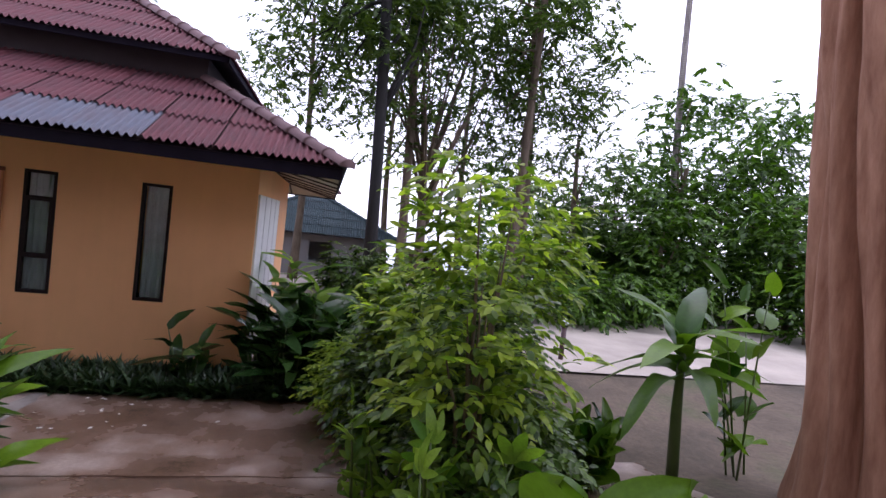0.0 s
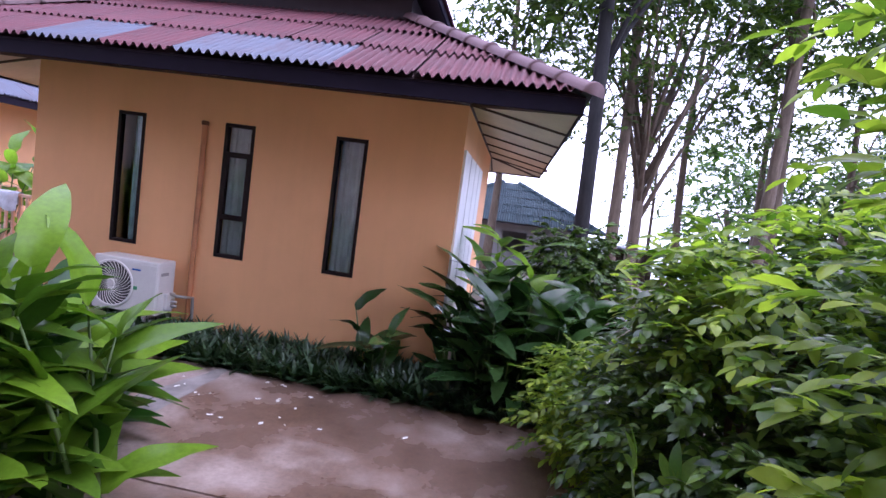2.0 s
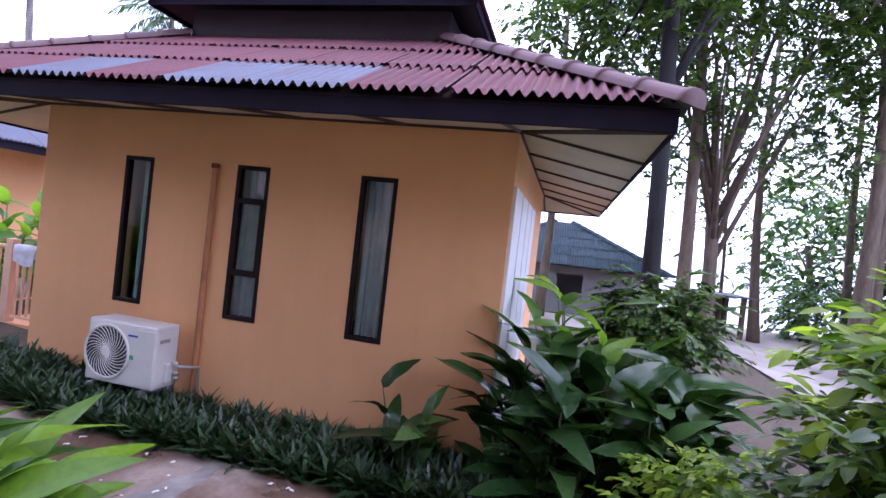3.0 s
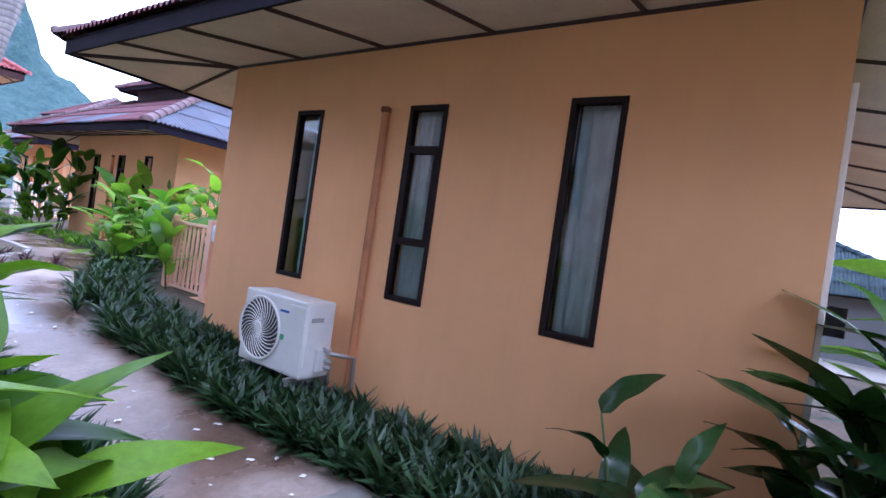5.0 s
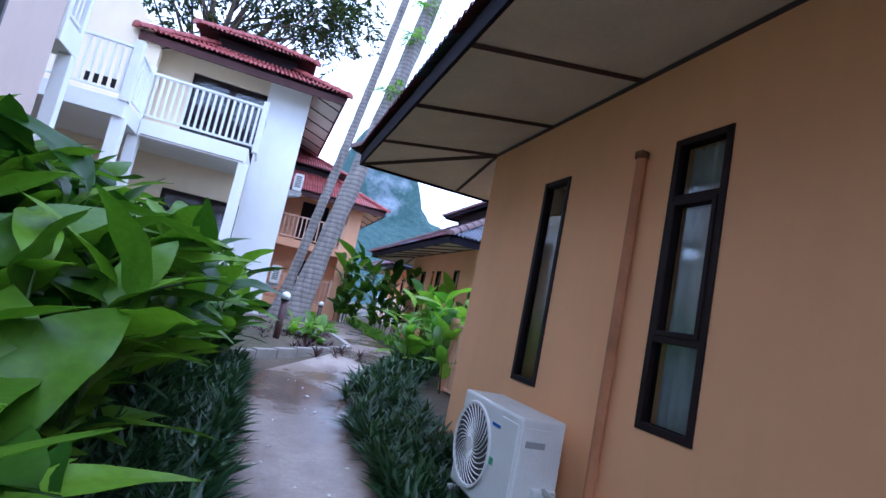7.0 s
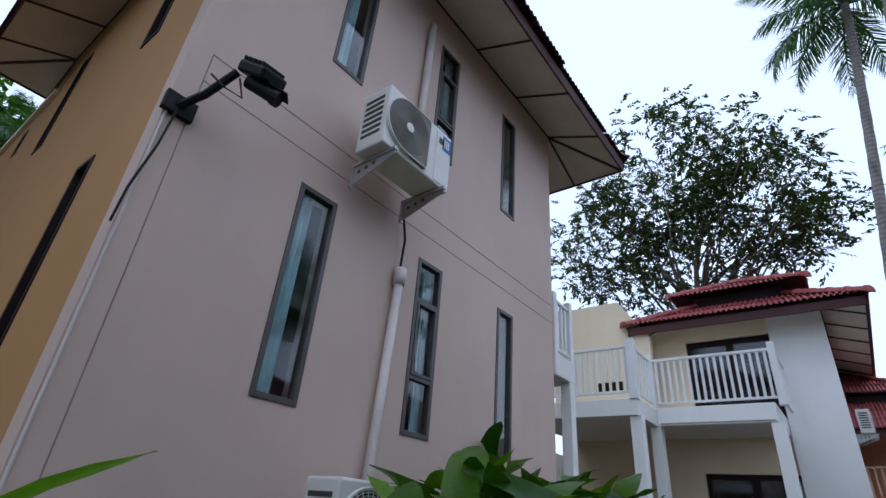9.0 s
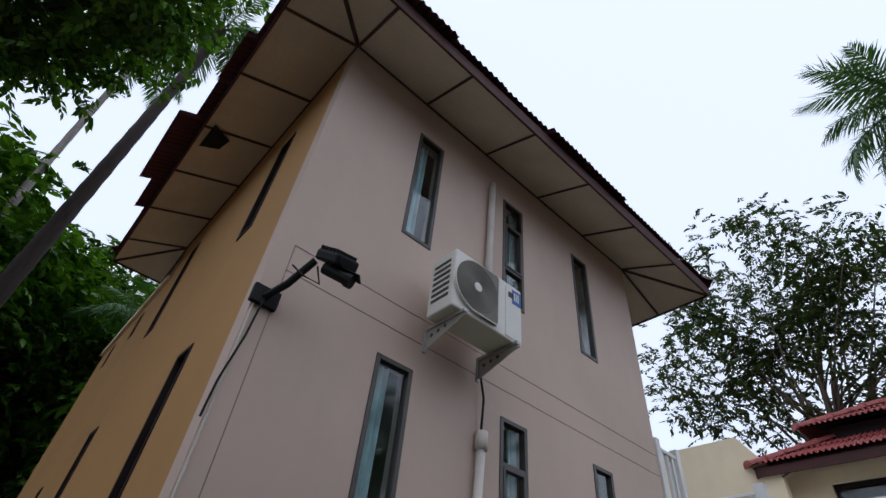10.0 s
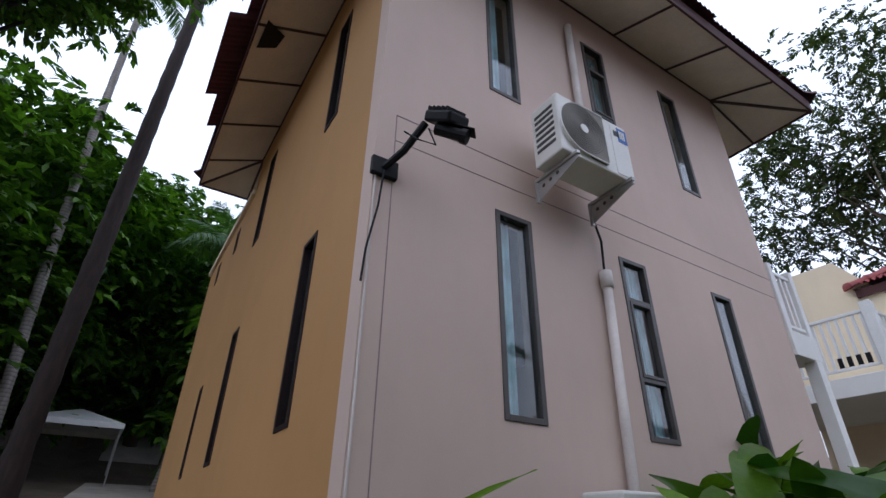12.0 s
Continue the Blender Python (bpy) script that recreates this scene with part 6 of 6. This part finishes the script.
for i in range(9):
    t = i / 8
    w = 0.42 * math.sin(math.pi * (0.12 + 0.88 * t)) ** 0.7 if i < 8 else 0.0
    for k in range(5):
        u = (k - 2) / 2
        ear_tv.append((w * u, t - 0.2 * abs(u) * (1 - t), -0.35 * t * t + 0.09 * abs(u) + 0.02 * math.sin(9 * t + 4 * u)))
for i in range(8):
    ear_f += [(5 * i + k, 5 * i + k + 1, 5 * i + k + 6, 5 * i + k + 5) for k in range(4)]
EAR = [leaf_mesh("leaf", np.zeros((1, 3)), np.zeros(1), np.zeros(1), np.zeros(1), np.ones(1), (np.array(ear_tv), ear_f), M_LEAF_BROAD)]
broad_plant("large elephant-ear leaves at the edge of the apron", (-6.55, -4.2, ground_z(-6.55, -4.2)), 5, 0.3, 0.62, 0.55, 2, EAR, name="elephant_ear")
EAR_PALE = [EAR[0].copy()]
EAR_PALE[0].materials[0] = M_LEAF_BRIGHT
broad_plant("pale green elephant-ear leaves low beside the apron", (-7.4, -3.8, ground_z(-7.4, -3.8)), 2, 0.1, 0.75, 0.28, 2, EAR_PALE, name="elephant_ear")
broad_plant("small-leaved tall plant behind the banana", (-3.1, -8.35, 0), 5, 0.3, 2.5, 0.34, 6, EAR, name="papaya_plant")
broad_plant("dark leafy plant at the foot of the shrub", (-3.3, -5.6, 0), 16, 0.5, 0.8, 0.36, 8, EAR, name="garden_plant")

# sand, water and the grey sheds towards the sea
M_SAND = plain("pale_sand", (0.4, 0.355, 0.3), 0.95, 0.0, 0.2, 0.6, 30.0, 0.3)
M_WATER, nt, b = material("sea_water", 0.12)
b.inputs["Base Color"].default_value = (0.2, 0.28, 0.3, 1)
bump(nt, b, noise_tex(nt, coords(nt), 0.8, 6.0), 0.3, 0.1)
tagged(sheet("sand", list(np.linspace(1.5, 34, 40)), list(np.linspace(-60, -7.2, 60)), lambda x, y: 0.05 * noise.noise((x * 0.4, y * 0.4, 2)) + 0.05, M_SAND), "pale trampled beach sand under the trees", "sand", kind="structure")
tagged(sheet("sand_north", list(np.linspace(12, 34, 24)), list(np.linspace(-7.2, 40, 50)), lambda x, y: 0.05 * noise.noise((x * 0.4, y * 0.4, 2)) + 0.05, M_SAND), "pale beach sand beyond the houses", "sand", kind="structure")
tagged(sheet("water", spread(34, 60, 4, 1500)[10:], spread(-60, 60, 6, 1500), lambda x, y: 0.02, M_WATER, 0.06), "pale calm sea beyond the sand", "water", kind="structure")

shed = thing("beach_house", "grey beach house with teal corrugated roof behind the trees", "house")
M_TEAL = corrugated("teal_roof_sheet", (0.035, 0.06, 0.07), (0.05, 0.08, 0.09), (0.03, 0.04, 0.045), 0.9)
M_GREYWALL = plaster("grey_wall", (0.2, 0.2, 0.2), (0.12, 0.12, 0.12))
bm = bmesh.new()
wall_mesh(bm, (15.5, 1.5, 0), (0, -1, 0), (-1, 0, 0), 7.0, -0.2, 1.95, 0.2, [(1.0, 2.0, 0.7, 1.6), (3.5, 4.5, 0.7, 1.6)])
part("wall", bm, M_GREYWALL, shed)
bm = bmesh.new()
wall_mesh(bm, (15.7, -5.5, 0), (1, 0, 0), (0, -1, 0), 6.0, -0.2, 1.95, 0.2, [(1.2, 2.4, 0.7, 1.6)])
part("wall", bm, M_GREYWALL, shed)
bm = bmesh.new()
wall_mesh(bm, (21.7, -5.3, 0), (0, 1, 0), (1, 0, 0), 6.8, -0.2, 1.95, 0.2, [])
part("wall", bm, M_GREYWALL, shed)
hip_roof(shed, 14.8, 22.4, -6.1, 2.1, 1.95, 3.7, 0.5, M_TEAL, M_TEAL)
lean = thing("shed", "low dark open shed with weathered posts on the beach", "shed")
for y in (-6.6, -7.6, -8.6):
    for x in (15.2, 17.2):
        box_part("post", (x - 0.08, y - 0.08, -0.1), (x + 0.08, y + 0.08, 1.5), M_BARK, lean, "", 0.01)
box_part("back_wall", (17.3, -8.6, 0.0), (17.36, -6.5, 1.5), M_BATTEN, lean)
bm = bmesh.new()
box(bm, (14.9, -8.9, 1.5), (17.8, -6.3, 1.56), 0.01)
part("roof", bm, M_ROOF_GREY, lean, "pale flat metal roof")

# ---------------------------------------------------------------- hill road, jungle and cliff
rd = []
bm = bmesh.new()
for i in range(40):
    x = -14.2 - i * 0.75
    c = 0.4 + 0.04 * (i - 6) if i > 6 else 0.4
    rd.append([bm.verts.new((x, c + w, ground_z(x, c) + 0.06 if abs(w) < 1.7 else ground_z(x, c) - 0.1)) for w in (-1.72, -1.65, 0, 1.65, 1.72)])
for a, b in zip(rd, rd[1:]):
    for k in range(4):
        bm.faces.new((a[k], b[k], b[k + 1], a[k + 1]))
tagged(part("road_hill", bm, M_PALE_CONCRETE), "pale concrete road climbing into the trees", "road", kind="structure")
kb2 = thing("kerb", "low rubble kerb beside the hill road", "kerb")
for i in range(24):
    x = -14.6 - i * 0.7
    c = 0.4 + 0.04 * ((-14.2 - x) / 0.75 - 6) + 1.9
    bm = bmesh.new()
    box(bm, (-0.33, -0.12, -0.2), (0.33, 0.12, 0.24), 0.05)
    bm.transform(pose(x, c, ground_z(x, c), random.uniform(-3, 3), random.uniform(-3, 3), random.uniform(-4, 4)))
    part("stone", bm, M_KERB, kb2)

spots = [(-24, -6.5, 11.5, 3.6), (-27, -11, 13, 4.2), (-23.5, -11.5, 9.5, 3.4), (-31, -6, 13.5, 4.2), (-34, -1.5, 12.5, 3.8), (-33, 3.5, 13, 4.4), (-27, 5.5, 9.5, 3.6), (-36, -12, 16, 5), (-38, -2, 16.5, 5), (-25, 10, 10.5, 4), (-34, 11, 14, 5),
         (-42, 6, 18, 5.5), (-21.5, -15, 8.5, 3.4), (-28, -18, 12, 4.5), (-40, -20, 17, 5.5), (-23, -9, 6.0, 2.6), (-29.5, -5.5, 7.5, 2.8), (-26.5, 4.0, 6.0, 2.2), (-22.5, 4.0, 5.5, 1.9), (-48, -8, 21, 6), (-48, 14, 20, 6), (-20.5, 4.6, 7.0, 2.4), (-19.5, -7.5, 7.5, 2.8), (-25.5, -5.6, 10.5, 2.6), (-18.5, 6.0, 8.5, 3.0), (-20, 9.5, 10, 3.4), (-28, -3.0, 11.5, 3.6), (-31.5, 2.2, 11.5, 3.8), (-34.5, 0.6, 8.5, 3.2), (-33, -4.0, 9, 3.2)]
for x, y, z, r in spots:
    g = ground_z(x, y)
    z = g + (z - g) * 1.5
    tree("dense jungle tree on the hillside", (x, y, g), (x + 0.4, y, z), 0.3, 0.15, 3,
         [((x, y, g + (z - g) * 0.72), (r * 1.15, r * 1.15, (z - g) * 0.46), int(42 * r))], 0.3, 50, M_LEAF_JUNGLE, M_BARK, 0.3, 0.65)
for i in range(16):
    x, y = random.uniform(-30, -17), random.choice((random.uniform(-12, -6.5), random.uniform(2.9, 6)))
    g = ground_z(x, y)
    t = thing("bush", "low green undergrowth beside the hill road", "bush", at=(x, y, g))
    ob = new("foliage", clumps(shell((0, 0, 0.7), (1.2, 1.2, 0.9), 34), 30, 0.3, 0.2, M_LEAF_JUNGLE, "foliage"))
    ob.parent = t

# overhanging tree with large dark leaves
tree("large-leaved dark tree hanging over the road", (-15.5, -8.5, ground_z(-15.5, -8.5)), (-14.2, -7.0, 12.0), 0.35, 0.2, 7,
     [((-12.9, -5.2, 13.9), (2.4, 2.4, 1.5), 105), ((-10.6, -2.8, 14.3), (1.7, 1.2, 1.1), 44), ((-14.0, -7.6, 13.6), (2.4, 2.6, 1.8), 70)], 0.17, 70, M_LEAF_JUNGLE, M_BARK_DARK, 0.3, 0.5)
# big airy tree behind the white house
tree("large airy tree with dark leaves behind the white house", (-6.5, 23.5, 1.0), (-6.0, 23.0, 13.5), 0.3, 0.1, 9,
     [((-6.4, 23.0, 18.6), (3.7, 3.2, 4.2), 125), ((-3.0, 23.2, 16.6), (2.8, 2.6, 3.2), 70), ((-10.2, 23.2, 15.6), (2.9, 2.8, 3.6), 80), ((-1.2, 22.6, 14.0), (1.5, 1.8, 1.6), 28), ((-6.2, 22.8, 13.4), (4.0, 2.6, 2.4), 75)], 0.16, 48, M_LEAF_AIRY, M_BARK, 0.3, 0.55)
tree("green tree top behind the pink house", (-11.5, 12.0, 1.5), (-11.0, 11.0, 11.5), 0.25, 0.14, 4,
     [((-10.4, 9.6, 11.5), (1.6, 1.4, 1.2), 24)], 0.22, 36, M_LEAF_TREE, M_BARK, 0.2, 0.4)

# canopies by the hill road
cp = thing("market_canopy", "white peaked canopy beside the hill road", "canopy", at=(-28.0, -1.65, ground_z(-28.0, -1.65)))
bm = bmesh.new()
tip = bm.verts.new((0, 0, 2.75))
q = [bm.verts.new((x, y, 2.1)) for x, y in ((-1.6, -1.6), (1.6, -1.6), (1.6, 1.6), (-1.6, 1.6))]
q2 = [bm.verts.new((v.co.x, v.co.y, 1.9)) for v in q]
for i in range(4):
    bm.faces.new((q[i], q[(i + 1) % 4], tip))
    bm.faces.new((q[i], q2[i], q2[(i + 1) % 4], q[(i + 1) % 4]))
part("cover", bm, M_WHITE_PAINT, cp, "white cloth cover")
for x, y in ((-1.5, -1.5), (1.5, -1.5), (1.5, 1.5), (-1.5, 1.5)):
    bm = bmesh.new()
    tube(bm, [(x, y, -0.2), (x, y, 2.0)], 0.03, 6)
    part("pole", bm, M_STEEL, cp)
cp2 = copy_thing(cp, pose(-24.5, -6.4, ground_z(-24.5, -6.4) + 0.2, 0, 0, 30))
cp2["label"] = "green peaked canopy under the jungle trees"
M_GREEN_CLOTH = plain("green_cloth", (0.03, 0.36, 0.25), 0.7)
for o in cp2.children:
    if o.name.startswith("cover"):
        o.data = o.data.copy()
        o.data.materials[0] = M_GREEN_CLOTH
        o["label"] = "sea-green cloth cover"

# limestone cliff with forest at its foot, blue haze put into its colours
def cliff():
    m, nt, b = material("hazy_limestone_and_forest", 0.95)
    c = coords(nt)
    nrm = nt.nodes.new("ShaderNodeSeparateXYZ")
    nt.links.new(nt.nodes.new("ShaderNodeNewGeometry").outputs["Normal"], nrm.inputs[0])
    ad = nt.nodes.new("ShaderNodeMath")
    ad.operation = "ADD"
    n2 = nt.nodes.new("ShaderNodeMath")
    n2.operation = "MULTIPLY"
    n2.inputs[1].default_value = 0.9
    nt.links.new(noise_tex(nt, c, 0.035, 6.0), n2.inputs[0])
    nt.links.new(nrm.outputs[2], ad.inputs[0])
    nt.links.new(n2.outputs[0], ad.inputs[1])
    fine = noise_tex(nt, c, 0.35, 10.0, 0.75)
    # bluish distance haze is tinted into both base colours
    hazy_rock = ramp(nt, fine, [(0.3, (0.18, 0.24, 0.3)), (0.7, (0.4, 0.44, 0.48))])
    hazy_forest = ramp(nt, fine, [(0.35, (0.035, 0.085, 0.09)), (0.7, (0.085, 0.16, 0.14))])
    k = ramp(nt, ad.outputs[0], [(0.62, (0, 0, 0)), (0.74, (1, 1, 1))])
    nt.links.new(blend(nt, k, hazy_rock, hazy_forest), b.inputs["Base Color"])
    bump(nt, b, fine, 1.0, 3.0)
    px = (-160, -60, 0, 22, 30, 40, 54, 61, 66, 80, 105, 150, 260)
    pz = (20, 28, 46, 62, 84, 92, 89, 70, 56, 42, 28, 16, 8)

    def height(x, y):
        n = noise.fractal((x * 0.03, y * 0.03, 1.0), 1.0, 2.0, 5)
        base = float(np.interp(x + 4 * noise.noise((y * 0.05, 0, 0)), px, pz))
        wall = min(1.0, max(0.0, (y - 236 - 5 * noise.noise((x * 0.06, 5, 0))) / 11))
        foot = min(1.0, max(0.0, (y - 150) / 90))
        low = min(base, 46) * (foot ** 1.3)
        return low + max(0, base - min(base, 46)) * wall + n * (2.0 + 5 * foot) + 1.6 * noise.noise((x * 0.35, y * 0.35, 0)) + 1.0 * noise.noise((x * 0.9, y * 0.9, 0))
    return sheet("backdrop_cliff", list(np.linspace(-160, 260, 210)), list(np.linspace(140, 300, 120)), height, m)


tagged(cliff(), "limestone cliff with forest at its foot, haze tinted into its colour", "mountain", kind="structure")

# fallen white petals and dead leaves on the concrete
pm = []
for i in range(3):
    bm = bmesh.new()
    vs = [bm.verts.new((0.035 * (1 + 0.3 * math.sin(2 * a + i)) * math.cos(a), 0.022 * math.sin(a), 0.006 * math.sin(3 * a))) for a in np.linspace(0, 2 * math.pi, 8)[:-1]]
    bm.faces.new(vs)
    pm.append(mesh_of("petal", bm, M_PETAL))
for i in range(64):
    if i < 36:
        x, y = random.gauss(-1.7, 0.45), random.gauss(0.2, 0.9)
    else:
        y = random.uniform(0.5, 9)
        x = path_x(y) + random.uniform(-0.5, 0.5)
    o = tagged(new("petal", pm[i % 3]), "fallen white petal on the damp concrete", "petal", "fallen petals")
    o.matrix_world = pose(x, y, ground_z(x, y) + 0.082, 0, 0, random.uniform(0, 360)) @ Matrix.Scale(random.uniform(0.35, 0.95), 4)

# outdoor units on the end wall of the white house
for z in (4.88, 1.55):
    air_conditioner("small white air conditioner on the white house end wall", local_frame((-1.84, 17.6, z), (0, 1, 0), (1, 0, 0)), 0.8, 0.62, 0.3, False, M_WHITE_PAINT, True, True)
# black sheet as shade in the gap of a dropped soffit board, pink house
bm = bmesh.new()
vs = [bm.verts.new(p) for p in ((-7.9, -0.3, 7.93), (-7.35, -0.28, 7.93), (-7.6, 0.0, 8.06), (-7.85, -0.05, 8.04))]
bm.faces.new(vs)
gap = part("soffit_gap", bm, M_BLACK, pink, "black sheet in place of a shaded gap in the soffit")

# tall ginger before the orange end of the pink house
random.seed(77)
broad_plant("few tall dark green ginger canes near the house corner", (-4.15, 0.42, ground_z(-4.15, 0.42)), 9, 0.26, 1.38, 0.5, 7, BROAD_LEAVES, 0.15)
